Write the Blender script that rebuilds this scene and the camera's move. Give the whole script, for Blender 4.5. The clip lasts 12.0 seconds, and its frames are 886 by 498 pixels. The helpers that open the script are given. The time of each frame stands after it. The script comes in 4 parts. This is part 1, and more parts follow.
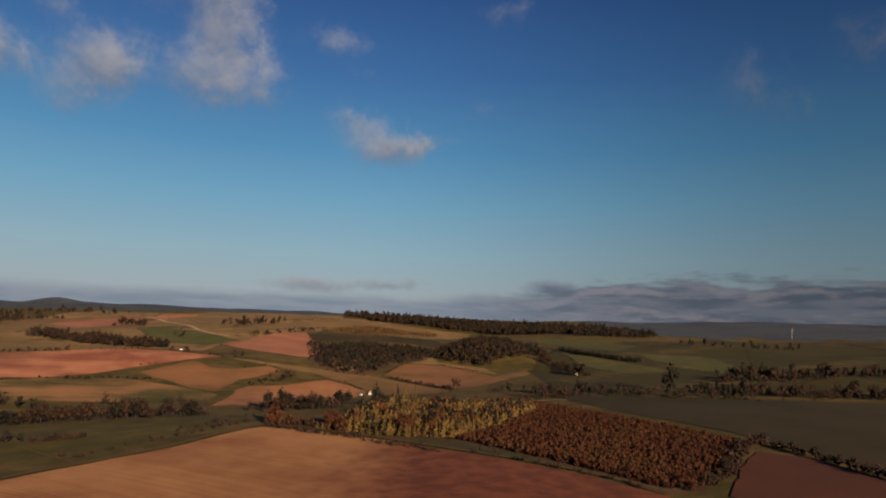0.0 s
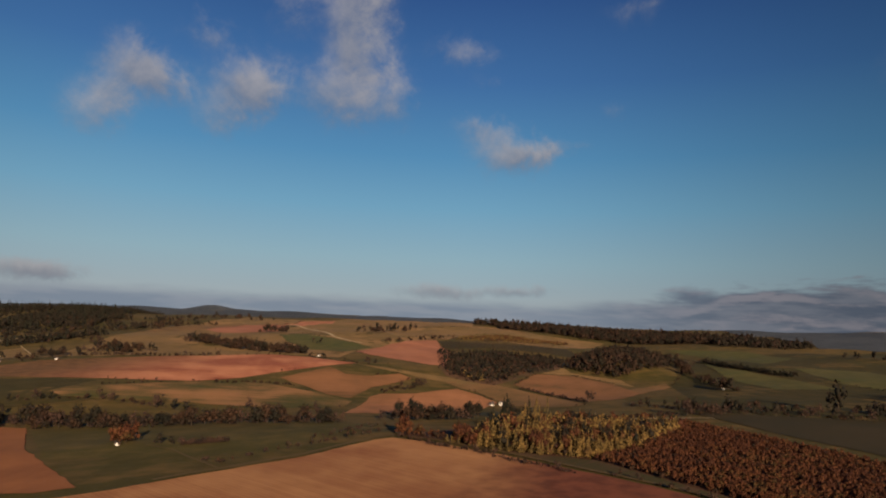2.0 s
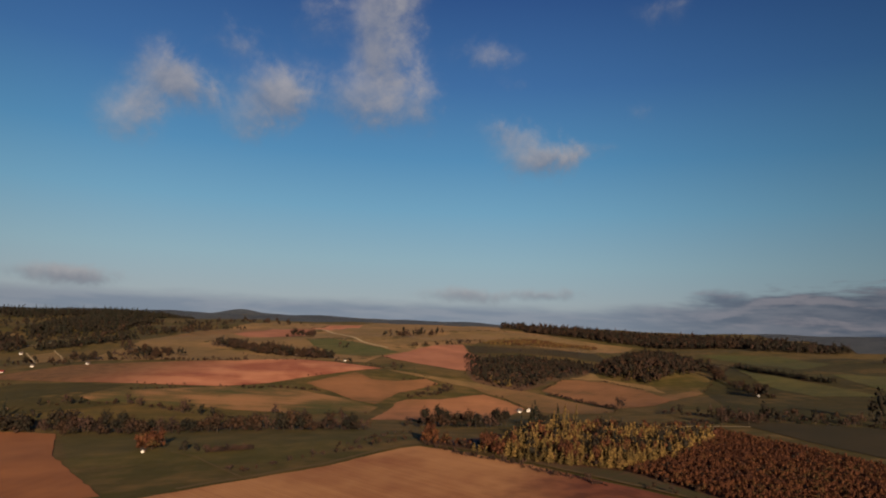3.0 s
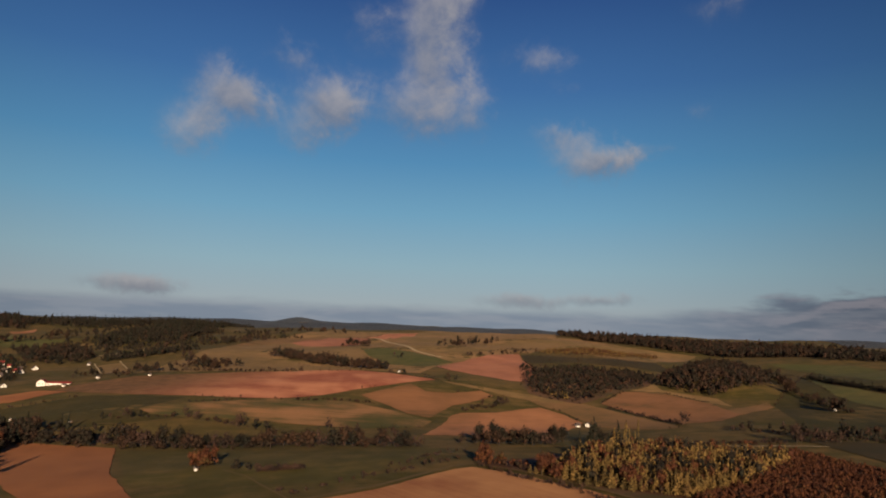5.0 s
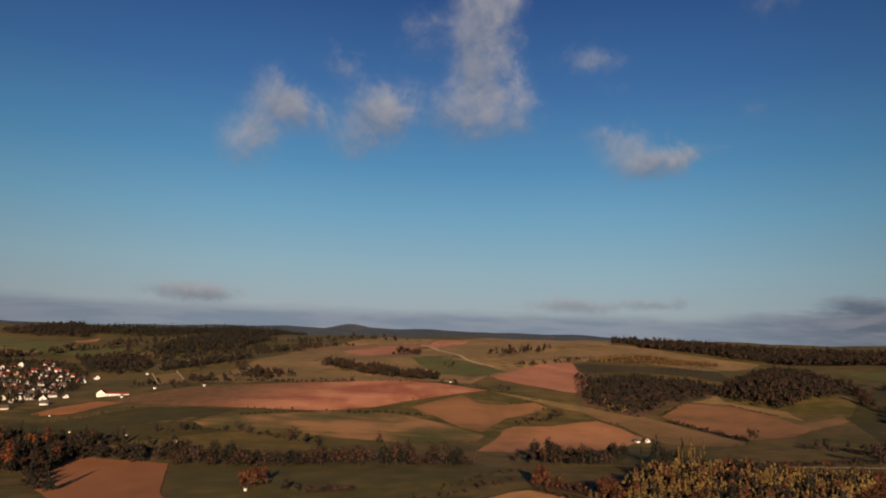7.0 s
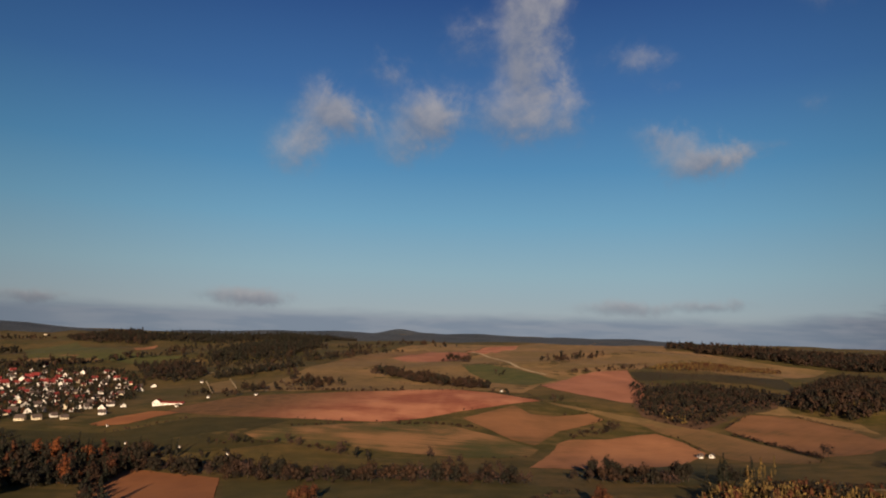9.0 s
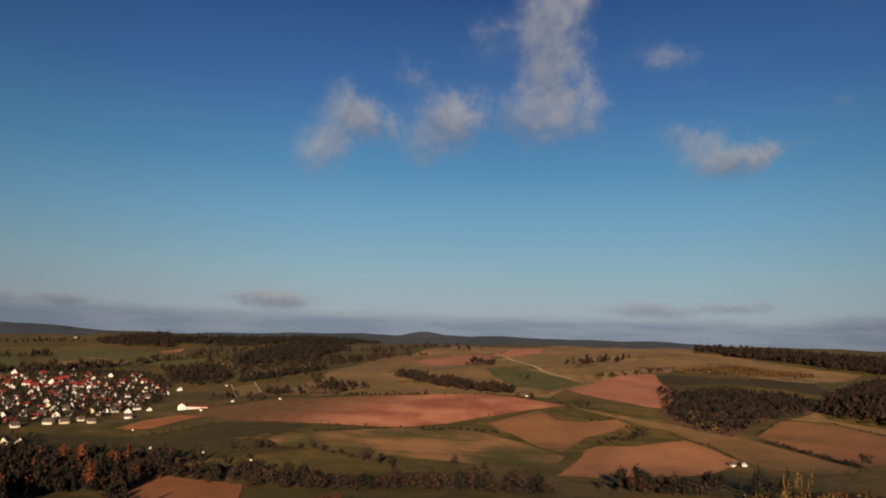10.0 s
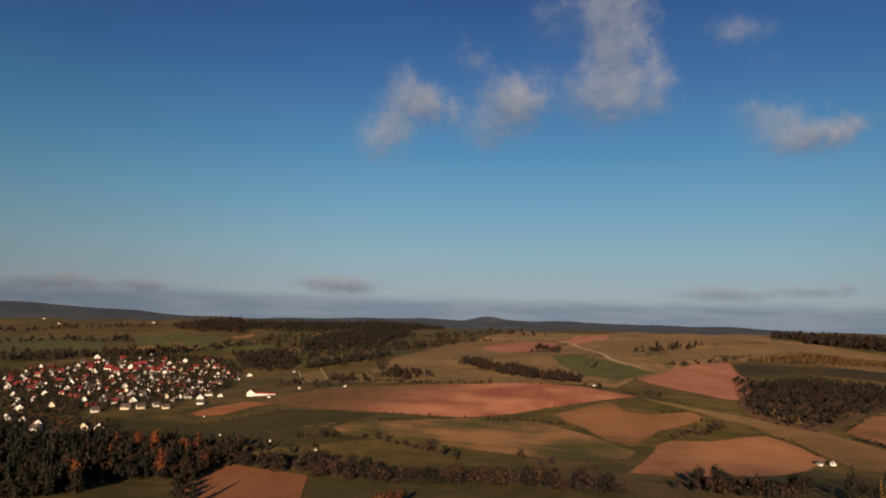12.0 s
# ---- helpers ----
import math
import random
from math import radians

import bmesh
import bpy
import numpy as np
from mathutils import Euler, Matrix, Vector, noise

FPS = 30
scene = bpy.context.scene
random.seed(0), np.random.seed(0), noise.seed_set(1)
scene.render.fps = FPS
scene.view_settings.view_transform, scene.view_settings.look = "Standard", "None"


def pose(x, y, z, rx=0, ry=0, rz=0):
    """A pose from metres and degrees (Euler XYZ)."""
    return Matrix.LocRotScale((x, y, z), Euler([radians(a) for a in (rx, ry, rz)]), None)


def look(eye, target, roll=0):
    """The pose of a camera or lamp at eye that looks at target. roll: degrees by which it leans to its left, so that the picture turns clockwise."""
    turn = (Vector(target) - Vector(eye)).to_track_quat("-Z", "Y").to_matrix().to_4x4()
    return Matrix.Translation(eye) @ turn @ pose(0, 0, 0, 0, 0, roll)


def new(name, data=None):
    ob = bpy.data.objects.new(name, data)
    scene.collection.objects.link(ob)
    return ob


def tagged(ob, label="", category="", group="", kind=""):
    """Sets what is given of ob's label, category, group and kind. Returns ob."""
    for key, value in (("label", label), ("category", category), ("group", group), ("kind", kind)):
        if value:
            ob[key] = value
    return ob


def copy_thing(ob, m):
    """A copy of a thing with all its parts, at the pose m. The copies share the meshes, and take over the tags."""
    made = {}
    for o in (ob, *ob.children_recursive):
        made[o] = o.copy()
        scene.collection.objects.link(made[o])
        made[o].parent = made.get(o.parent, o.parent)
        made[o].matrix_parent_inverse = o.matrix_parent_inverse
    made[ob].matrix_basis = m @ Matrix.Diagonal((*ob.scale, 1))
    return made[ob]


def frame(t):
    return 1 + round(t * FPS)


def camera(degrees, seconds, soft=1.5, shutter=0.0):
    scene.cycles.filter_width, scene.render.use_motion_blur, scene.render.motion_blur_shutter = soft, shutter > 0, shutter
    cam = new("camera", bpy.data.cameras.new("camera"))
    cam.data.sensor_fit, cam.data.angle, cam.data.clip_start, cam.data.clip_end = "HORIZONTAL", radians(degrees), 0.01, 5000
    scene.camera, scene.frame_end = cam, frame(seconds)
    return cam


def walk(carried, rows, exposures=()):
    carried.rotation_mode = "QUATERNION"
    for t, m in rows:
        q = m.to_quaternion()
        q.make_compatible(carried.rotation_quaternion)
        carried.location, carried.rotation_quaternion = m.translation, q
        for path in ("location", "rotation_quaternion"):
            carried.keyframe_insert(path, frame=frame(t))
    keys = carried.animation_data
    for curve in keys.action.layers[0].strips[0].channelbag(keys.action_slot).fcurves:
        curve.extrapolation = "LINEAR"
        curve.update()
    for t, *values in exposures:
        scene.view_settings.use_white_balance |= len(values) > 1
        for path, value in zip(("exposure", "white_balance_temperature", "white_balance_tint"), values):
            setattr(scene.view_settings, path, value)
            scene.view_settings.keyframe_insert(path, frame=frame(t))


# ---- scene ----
cam = camera(68.05, 12.0, soft=2.0)

# seconds, place (m), pitch above level, lean, turn to the left (degrees)
ROWS = (
    (0.0, -6.99, -41.29, 71.20, 6.213, 1.928, -19.353),
    (0.5, -5.82, -37.44, 71.48, 6.244, 2.122, -15.848),
    (1.0, -4.83, -33.76, 71.84, 6.323, 2.156, -13.287),
    (1.5, -4.06, -30.15, 72.45, 6.378, 2.195, -10.728),
    (2.0, -3.39, -26.58, 73.19, 6.438, 2.273, -8.107),
    (2.5, -2.66, -22.91, 74.01, 6.536, 2.291, -6.158),
    (3.0, -1.89, -19.26, 74.93, 6.659, 2.248, -5.771),
    (3.2, -1.62, -17.90, 75.40, 6.700, 2.230, -5.500),
    (4.8, 0.72, -8.60, 80.40, 6.980, 2.040, -1.040),
    (5.0, 0.71, -7.23, 80.99, 7.022, 2.015, -0.990),
    (5.5, 0.37, -3.66, 82.50, 7.136, 1.903, -0.955),
    (6.0, -0.00, 0.00, 84.00, 7.222, 1.818, 0.000),
    (6.5, -0.20, 3.79, 85.57, 7.254, 1.859, 2.030),
    (7.0, -0.34, 7.59, 87.28, 7.337, 1.823, 3.379),
    (7.2, -0.45, 9.10, 87.95, 7.370, 1.815, 3.730),
    (8.8, -2.88, 20.15, 93.10, 7.530, 1.650, 7.130),
    (9.0, -3.18, 21.63, 93.67, 7.542, 1.638, 7.596),
    (9.5, -3.91, 25.49, 95.04, 7.620, 1.651, 8.651),
    (10.0, -4.58, 29.24, 96.35, 7.651, 1.614, 9.643),
    (10.5, -5.17, 32.80, 97.66, 7.621, 1.857, 13.826),
    (11.0, -5.71, 36.42, 98.98, 7.661, 1.816, 14.788),
    (11.5, -6.43, 40.14, 100.24, 7.707, 1.728, 14.945),
    (12.0, -7.23, 43.96, 101.41, 6.144, 1.652, 15.160),
)
walk(cam, [(t, pose(x, y, z, 90, 0, turn) @ pose(0, 0, 0, pitch, 0, 0) @ pose(0, 0, 0, 0, 0, lean)) for t, x, y, z, pitch, lean, turn in ROWS],
     exposures=[(0, -0.12), (12, -0.12)])

# ---- light: a low sun behind the camera, slightly to its right ----
SUN_TURN, SUN_UP = 188.0, 15.0
sun_data = bpy.data.lights.new("sun", "SUN")
sun_data.energy, sun_data.angle, sun_data.color = 10.2, radians(0.6), (1.0, 0.735, 0.475)
sun = new("sun", sun_data)
sun_way = Vector((-math.sin(radians(SUN_TURN)) * math.cos(radians(SUN_UP)), math.cos(radians(SUN_TURN)) * math.cos(radians(SUN_UP)), math.sin(radians(SUN_UP))))
sun.matrix_world = look(sun_way * 100, (0, 0, 0))

world = bpy.data.worlds.new("sky")
scene.world = world
world.use_nodes = True
W = world.node_tree


def wire(tree, kind, values=(), **props):
    """A node with its properties and inputs; an input is a number, a colour or another node's output."""
    node = tree.nodes.new(kind)
    for k, v in props.items():
        setattr(node, k, v)
    for key, v in (values.items() if isinstance(values, dict) else enumerate(values)):
        if isinstance(v, bpy.types.NodeSocket):
            tree.links.new(v, node.inputs[key])
        elif v is not None:
            node.inputs[key].default_value = v
    return node


def calc(tree, op, *v):
    return wire(tree, "ShaderNodeMath", v, operation=op).outputs[0]


def mixed(tree, f, a, b, how="MIX"):
    node = wire(tree, "ShaderNodeMix", data_type="RGBA", blend_type=how)
    for i, v in ((0, f), (6, a), (7, b)):
        if isinstance(v, bpy.types.NodeSocket):
            tree.links.new(v, node.inputs[i])
        else:
            node.inputs[i].default_value = v if i == 0 else (*v, 1)[:4]
    return node.outputs[2]


def smooth(tree, v, low, high, a=0.0, b=1.0):
    return wire(tree, "ShaderNodeMapRange", {0: v, 1: low, 2: high, 3: a, 4: b}, interpolation_type="SMOOTHSTEP").outputs[0]


W.nodes.clear()
sky = wire(W, "ShaderNodeTexSky", sky_type="NISHITA", sun_disc=False, sun_elevation=radians(SUN_UP), sun_rotation=radians(-SUN_TURN), air_density=1.0, dust_density=0.6, ozone_density=2.0)
way = wire(W, "ShaderNodeTexCoord").outputs["Generated"]
axes = wire(W, "ShaderNodeSeparateXYZ", (way,))
bearing = calc(W, "MULTIPLY", calc(W, "ARCTAN2", calc(W, "MULTIPLY", axes.outputs[0], -1.0), axes.outputs[1]), 57.2958)
lift = calc(W, "MULTIPLY", calc(W, "ARCSINE", axes.outputs[2]), 57.2958)

puff = wire(W, "ShaderNodeTexNoise", {"Vector": way, "Scale": 15.0, "Detail": 6.0, "Roughness": 0.6, "Distortion": 0.5})
curl = wire(W, "ShaderNodeTexNoise", {"Vector": way, "Scale": 46.0, "Detail": 4.0, "Roughness": 0.6})
px, py, _ = wire(W, "ShaderNodeSeparateColor", (puff.outputs["Color"],)).outputs
qx, qy, _ = wire(W, "ShaderNodeSeparateColor", (curl.outputs["Color"],)).outputs
wob_x = calc(W, "ADD", calc(W, "MULTIPLY_ADD", px, 4.4, -2.2), calc(W, "MULTIPLY_ADD", qx, 1.6, -0.8))
wob_y = calc(W, "ADD", calc(W, "MULTIPLY_ADD", py, 3.6, -1.8), calc(W, "MULTIPLY_ADD", qy, 1.4, -0.7))
bx, by = calc(W, "ADD", bearing, wob_x), calc(W, "ADD", lift, calc(W, "MULTIPLY", wob_y, smooth(W, lift, 2.0, 9.0, 0.35, 1.0)))
# cumulus: bearing, height, half width, half height (degrees), density
CUMULUS = (
    (18.4, 19.6, 2.42, 2.02, 1.05),
    (21.2, 15.3, 2.57, 2.42, 0.80),
    (16.0, 18.0, 1.87, 1.87, 0.55),
    (9.9, 19.1, 2.96, 2.47, 1.10),
    (11.6, 16.2, 2.37, 1.87, 0.70),
    (0.9, 25.2, 2.71, 3.31, 1.20),
    (-0.5, 28.8, 3.16, 2.66, 1.00),
    (1.4, 18.9, 4.05, 2.37, 1.20),
    (-3.4, 19.4, 2.37, 2.42, 0.55),
    (6.6, 25.6, 1.87, 2.12, 0.60),
    (13.0, 22.9, 2.66, 1.13, 0.55),
    (-8.6, 23.3, 2.91, 1.33, 0.60),
    (-13.7, 14.6, 3.16, 1.83, 1.15),
    (-11.5, 16.5, 2.91, 1.33, 0.50),
    (24.0, 2.75, 3.6, 0.75, 1.60),
    (-22.7, 18.3, 1.63, 0.99, 0.40),
    (-45.3, 19.4, 3.16, 2.42, 0.60),
    (-24.1, 26.2, 2.66, 1.58, 0.50),
    (-53.1, 21.6, 3.16, 2.42, 0.50),
    (45.6, 2.1, 4.6, 0.62, 1.30),
    (39.1, 2.2, 1.9, 0.52, 1.20),
    (16.9, 18.9, 1.78, 1.48, 0.60),
    (19.8, 17.1, 1.68, 1.68, 0.60),
    (8.2, 18.8, 1.78, 1.78, 0.70),
    (0.3, 22.1, 2.22, 1.73, 0.80),
    (-15.1, 14.8, 1.78, 1.09, 0.60),
    (-10.5, 17.0, 2.2, 0.8, 0.35),
    (-19.0, 15.5, 2.2, 0.9, 0.35),
    (-11.5, 21.0, 1.8, 0.9, 0.40),
    (-48.0, 16.6, 1.8, 1.5, 0.35),
    (-8.0, 2.7, 4.2, 0.70, 1.20),
    (-15.0, 3.0, 3.0, 0.50, 1.10),
)
body, below = None, None
for cx, cy, sx, sy, k in CUMULUS:
    ex = calc(W, "MULTIPLY", calc(W, "SUBTRACT", bx, cx), 1 / sx)
    ey = calc(W, "MULTIPLY", calc(W, "SUBTRACT", by, cy), 1 / sy)
    bump = calc(W, "MULTIPLY", calc(W, "EXPONENT", calc(W, "MULTIPLY", calc(W, "ADD", calc(W, "MULTIPLY", ex, ex), calc(W, "MULTIPLY", ey, ey)), -1.0)), k)
    shade = calc(W, "MULTIPLY", bump, ey)
    body = bump if body is None else calc(W, "ADD", body, bump)
    below = shade if below is None else calc(W, "ADD", below, shade)
fine = wire(W, "ShaderNodeTexNoise", {"Vector": way, "Scale": 60.0, "Detail": 4.0, "Roughness": 0.55})
grain = calc(W, "ADD", calc(W, "MULTIPLY_ADD", puff.outputs["Fac"], 1.2, -0.6), calc(W, "MULTIPLY_ADD", fine.outputs["Fac"], 0.5, -0.25))
cover = smooth(W, calc(W, "ADD", body, calc(W, "MULTIPLY", grain, smooth(W, body, 0.02, 0.5, 0.0, 1.25))), 0.10, 1.6, 0.0, 0.86)


# low bank of cloud along the horizon: a thin flat layer that swells to a deep dark bank on one side
def streaks(up, tall, size):
    where = wire(W, "ShaderNodeCombineXYZ", (calc(W, "MULTIPLY", bearing, 0.10), calc(W, "MULTIPLY", calc(W, "ADD", lift, up), tall), 0.0)).outputs[0]
    return wire(W, "ShaderNodeTexNoise", {"Vector": where, "Scale": size, "Detail": 6.0, "Roughness": 0.55, "Distortion": 0.15}).outputs["Fac"]


bank = streaks(0.0, 0.42, 1.5)
deep_side = smooth(W, bearing, -36.0, -18.0, 1.0, 0.0)
edge = calc(W, "ADD", calc(W, "MULTIPLY_ADD", deep_side, 2.3, 1.75), calc(W, "MULTIPLY", calc(W, "SUBTRACT", bank, 0.5), calc(W, "MULTIPLY_ADD", deep_side, 6.0, 1.0)))
bank_cover = smooth(W, calc(W, "SUBTRACT", edge, lift), -0.55, 0.65, 0.0, 0.92)
top_light = smooth(W, calc(W, "SUBTRACT", bank, streaks(0.5, 0.42, 1.5)), -0.03, 0.16)
base_shade = smooth(W, streaks(3.0, 0.75, 1.3), 0.40, 0.60)
tone = wire(W, "ShaderNodeValToRGB", (calc(W, "MULTIPLY", lift, 1 / 90),)).color_ramp
TONES = ((0.02, (0.33, 0.385, 0.425)), (0.06, (0.262, 0.405, 0.48)), (0.11, (0.155, 0.35, 0.505)), (0.16, (0.083, 0.255, 0.455)), (0.23, (0.045, 0.145, 0.35)), (0.32, (0.02, 0.068, 0.225)), (0.6, (0.015, 0.05, 0.16)))
while len(tone.elements) < len(TONES):
    tone.elements.new(0.5)
for stop, (at, colour) in zip(tone.elements, TONES):
    stop.position, stop.color = at, (*colour, 1)
ramp = W.nodes[-1].outputs[0]
dim = wire(W, "ShaderNodeVectorMath", (sky.outputs[0],), operation="SCALE")
dim.inputs["Scale"].default_value = 0.06
clear = mixed(W, 0.9, dim.outputs[0], ramp)
lit = calc(W, "ADD", smooth(W, calc(W, "DIVIDE", below, calc(W, "ADD", body, 0.15)), -0.9, 0.8), calc(W, "MULTIPLY", grain, 0.9))
cloud_colour = mixed(W, lit, (0.155, 0.18, 0.245), (0.375, 0.355, 0.37))
layer_colour = mixed(W, base_shade, (0.185, 0.225, 0.285), (0.235, 0.265, 0.315))
deep_colour = mixed(W, base_shade, (0.095, 0.118, 0.168), (0.175, 0.19, 0.235))
deep_colour = mixed(W, calc(W, "MULTIPLY", top_light, 0.75), deep_colour, (0.29, 0.268, 0.30))
bank_colour = mixed(W, deep_side, layer_colour, deep_colour)
seen = mixed(W, bank_cover, clear, bank_colour)
low = smooth(W, lift, 3.0, 8.0)
cloud_colour = mixed(W, low, mixed(W, lit, (0.15, 0.165, 0.21), (0.34, 0.33, 0.345)), cloud_colour)
seen = mixed(W, cover, seen, cloud_colour)
# the sky is deepest blue well away from straight ahead, with lens falloff added
dusk = calc(W, "MULTIPLY", smooth(W, bearing, -58.0, -8.0, 0.5, 1.0), smooth(W, bearing, 16.0, 60.0, 1.0, 0.66))
faded = wire(W, "ShaderNodeVectorMath", (seen,), operation="SCALE")
W.links.new(dusk, faded.inputs["Scale"])
seen = faded.outputs[0]
back = wire(W, "ShaderNodeBackground", {"Color": seen, "Strength": 1.1})
W.links.new(back.outputs[0], wire(W, "ShaderNodeOutputWorld").inputs[0])

# ---- materials ----
def material(name, rough=0.9):
    m = bpy.data.materials.new(name)
    m.use_nodes = True
    t = m.node_tree
    shader = t.nodes["Principled BSDF"]
    shader.inputs["Roughness"].default_value = rough
    shader.inputs["Specular IOR Level"].default_value = 0.15
    return m, t, shader


def place_of(t):
    return wire(t, "ShaderNodeNewGeometry").outputs["Position"]


def noise_of(t, where, scale, detail=4.0, rough=0.6):
    return wire(t, "ShaderNodeTexNoise", {"Vector": where, "Scale": scale, "Detail": detail, "Roughness": rough}).outputs["Fac"]


def relief(t, shader, h, strength, distance):
    b = wire(t, "ShaderNodeBump", {"Strength": strength, "Distance": distance, "Height": h})
    t.links.new(b.outputs[0], shader.inputs["Normal"])


def soil(name, light, dark, turn=0.0, row=3.2, rows=0.35, wide=0.011, weed=None, weeds=0.0, change=None):
    """Worked ground: drill rows along a bearing, broad damp and dry patches, fine crumb."""
    m, t, shader = material(name, 0.95)
    p = place_of(t)
    big = noise_of(t, p, wide, 3.0)
    mid = noise_of(t, p, 0.09, 5.0)
    small = noise_of(t, p, 1.3, 4.0, 0.7)
    turned = wire(t, "ShaderNodeVectorRotate", {"Vector": p, "Angle": radians(turn)}, rotation_type="Z_AXIS").outputs[0]
    axis = wire(t, "ShaderNodeSeparateXYZ", (turned,)).outputs
    wobble = calc(t, "ADD", axis[0], calc(t, "MULTIPLY", mid, 2.2))
    rake = calc(t, "MULTIPLY_ADD", calc(t, "SINE", calc(t, "MULTIPLY", wobble, 6.283 / row)), 0.5, 0.5)
    lane = noise_of(t, wire(t, "ShaderNodeCombineXYZ", (calc(t, "MULTIPLY", axis[0], 0.28), calc(t, "MULTIPLY", axis[1], 0.006), 0.0)).outputs[0], 1.0, 4.0)
    f = calc(t, "ADD", calc(t, "MULTIPLY", smooth(t, big, 0.35, 0.65), 0.7), calc(t, "MULTIPLY", smooth(t, mid, 0.25, 0.75), 0.25))
    f = calc(t, "ADD", f, calc(t, "MULTIPLY", calc(t, "SUBTRACT", lane, 0.45), rows * 2.2))
    f = calc(t, "ADD", f, calc(t, "MULTIPLY", calc(t, "SUBTRACT", rake, 0.5), rows * 0.45))
    f = calc(t, "ADD", f, calc(t, "MULTIPLY", calc(t, "SUBTRACT", small, 0.5), 0.3))
    col = mixed(t, wire(t, "ShaderNodeClamp", (f,)).outputs[0], light, dark)
    if weed:
        patch = smooth(t, calc(t, "ADD", calc(t, "MULTIPLY", big, 0.7), calc(t, "MULTIPLY", lane, 0.5)), 0.75 - weeds, 0.95 - weeds)
        col = mixed(t, patch, col, weed)
    if change:
        # the colour turns into another along a line in plan: colour, x where it starts and ends, lean of the line
        other, start, end, lean = change
        ax = wire(t, "ShaderNodeSeparateXYZ", (p,)).outputs
        along = calc(t, "ADD", calc(t, "SUBTRACT", ax[0], calc(t, "MULTIPLY", ax[1], lean)), calc(t, "MULTIPLY_ADD", mid, 34.0, -17.0))
        col = mixed(t, smooth(t, along, start, end, 1.0, 0.0), col, mixed(t, smooth(t, mid, 0.35, 0.65), other, tuple(v * 0.6 for v in other)))
    t.links.new(col, shader.inputs["Base Color"])
    relief(t, shader, calc(t, "ADD", calc(t, "MULTIPLY", rake, rows), small), 0.6, 0.25)
    return m


def turf(name, a, b, c, scale=0.006, turn=78.0):
    """Pasture and meadow: green and straw patches, mowing streaks, mottling and fine tufts."""
    m, t, shader = material(name, 0.95)
    p = place_of(t)
    big, mid, small = noise_of(t, p, scale, 4.0), noise_of(t, p, 0.04, 6.0, 0.7), noise_of(t, p, 0.8, 5.0, 0.75)
    turned = wire(t, "ShaderNodeVectorRotate", {"Vector": p, "Angle": radians(turn)}, rotation_type="Z_AXIS").outputs[0]
    axis = wire(t, "ShaderNodeSeparateXYZ", (turned,)).outputs
    streak = noise_of(t, wire(t, "ShaderNodeCombineXYZ", (calc(t, "MULTIPLY", axis[0], 0.07), calc(t, "MULTIPLY", axis[1], 0.005), 0.0)).outputs[0], 1.0, 5.0, 0.65)
    col = mixed(t, smooth(t, calc(t, "ADD", big, calc(t, "MULTIPLY_ADD", streak, 0.35, -0.17)), 0.4, 0.6), a, b)
    col = mixed(t, calc(t, "MULTIPLY", smooth(t, calc(t, "ADD", calc(t, "MULTIPLY", mid, 0.5), calc(t, "MULTIPLY", streak, 0.5)), 0.46, 0.66), 0.75), col, c)
    col = mixed(t, calc(t, "MULTIPLY", smooth(t, mid, 0.3, 0.62, 1.0, 0.0), 0.55), col, tuple(v * 0.5 for v in a))
    col = mixed(t, calc(t, "MULTIPLY", small, 0.45), col, tuple(v * 0.55 for v in a))
    t.links.new(col, shader.inputs["Base Color"])
    relief(t, shader, small, 0.7, 0.3)
    return m


def foliage(name, tones, spread=0.11):
    """Leaves: tone by tree through a slow noise, and by leaf clump."""
    m, t, shader = material(name, 0.8)
    p = place_of(t)
    tree_tone = noise_of(t, p, spread, 2.0)
    leaf = wire(t, "ShaderNodeNewGeometry").outputs["Random Per Island"]
    own = wire(t, "ShaderNodeObjectInfo").outputs["Random"]
    stand = calc(t, "MULTIPLY_ADD", smooth(t, noise_of(t, p, 0.017, 3.0), 0.35, 0.65), 0.4, -0.2)
    f = calc(t, "ADD", calc(t, "MULTIPLY", smooth(t, tree_tone, 0.36, 0.64), 0.6), calc(t, "ADD", calc(t, "MULTIPLY", leaf, 0.2), calc(t, "MULTIPLY_ADD", own, 0.15, stand)))
    ramp = wire(t, "ShaderNodeValToRGB", (f,))
    stops = ramp.color_ramp.elements
    while len(stops) < len(tones):
        stops.new(0.5)
    for i, tone in enumerate(tones):
        stops[i].position = i / (len(tones) - 1)
        stops[i].color = (*tone, 1)
    t.links.new(ramp.outputs[0], shader.inputs["Base Color"])
    return m


def plain(name, a, b, scale=0.6, rough=0.85):
    m, t, shader = material(name, rough)
    p = place_of(t)
    n = calc(t, "ADD", calc(t, "MULTIPLY", noise_of(t, p, scale, 5.0), 0.6), calc(t, "MULTIPLY", noise_of(t, p, scale * 9, 3.0), 0.4))
    t.links.new(mixed(t, smooth(t, n, 0.3, 0.7), a, b), shader.inputs["Base Color"])
    relief(t, shader, n, 0.3, 0.05)
    return m


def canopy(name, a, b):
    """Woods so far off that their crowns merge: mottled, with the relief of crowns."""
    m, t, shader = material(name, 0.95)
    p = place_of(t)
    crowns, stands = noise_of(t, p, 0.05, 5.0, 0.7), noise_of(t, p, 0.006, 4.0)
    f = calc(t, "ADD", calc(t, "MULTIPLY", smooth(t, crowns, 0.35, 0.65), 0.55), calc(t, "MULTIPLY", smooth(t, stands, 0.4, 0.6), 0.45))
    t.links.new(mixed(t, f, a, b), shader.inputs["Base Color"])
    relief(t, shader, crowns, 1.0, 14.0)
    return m


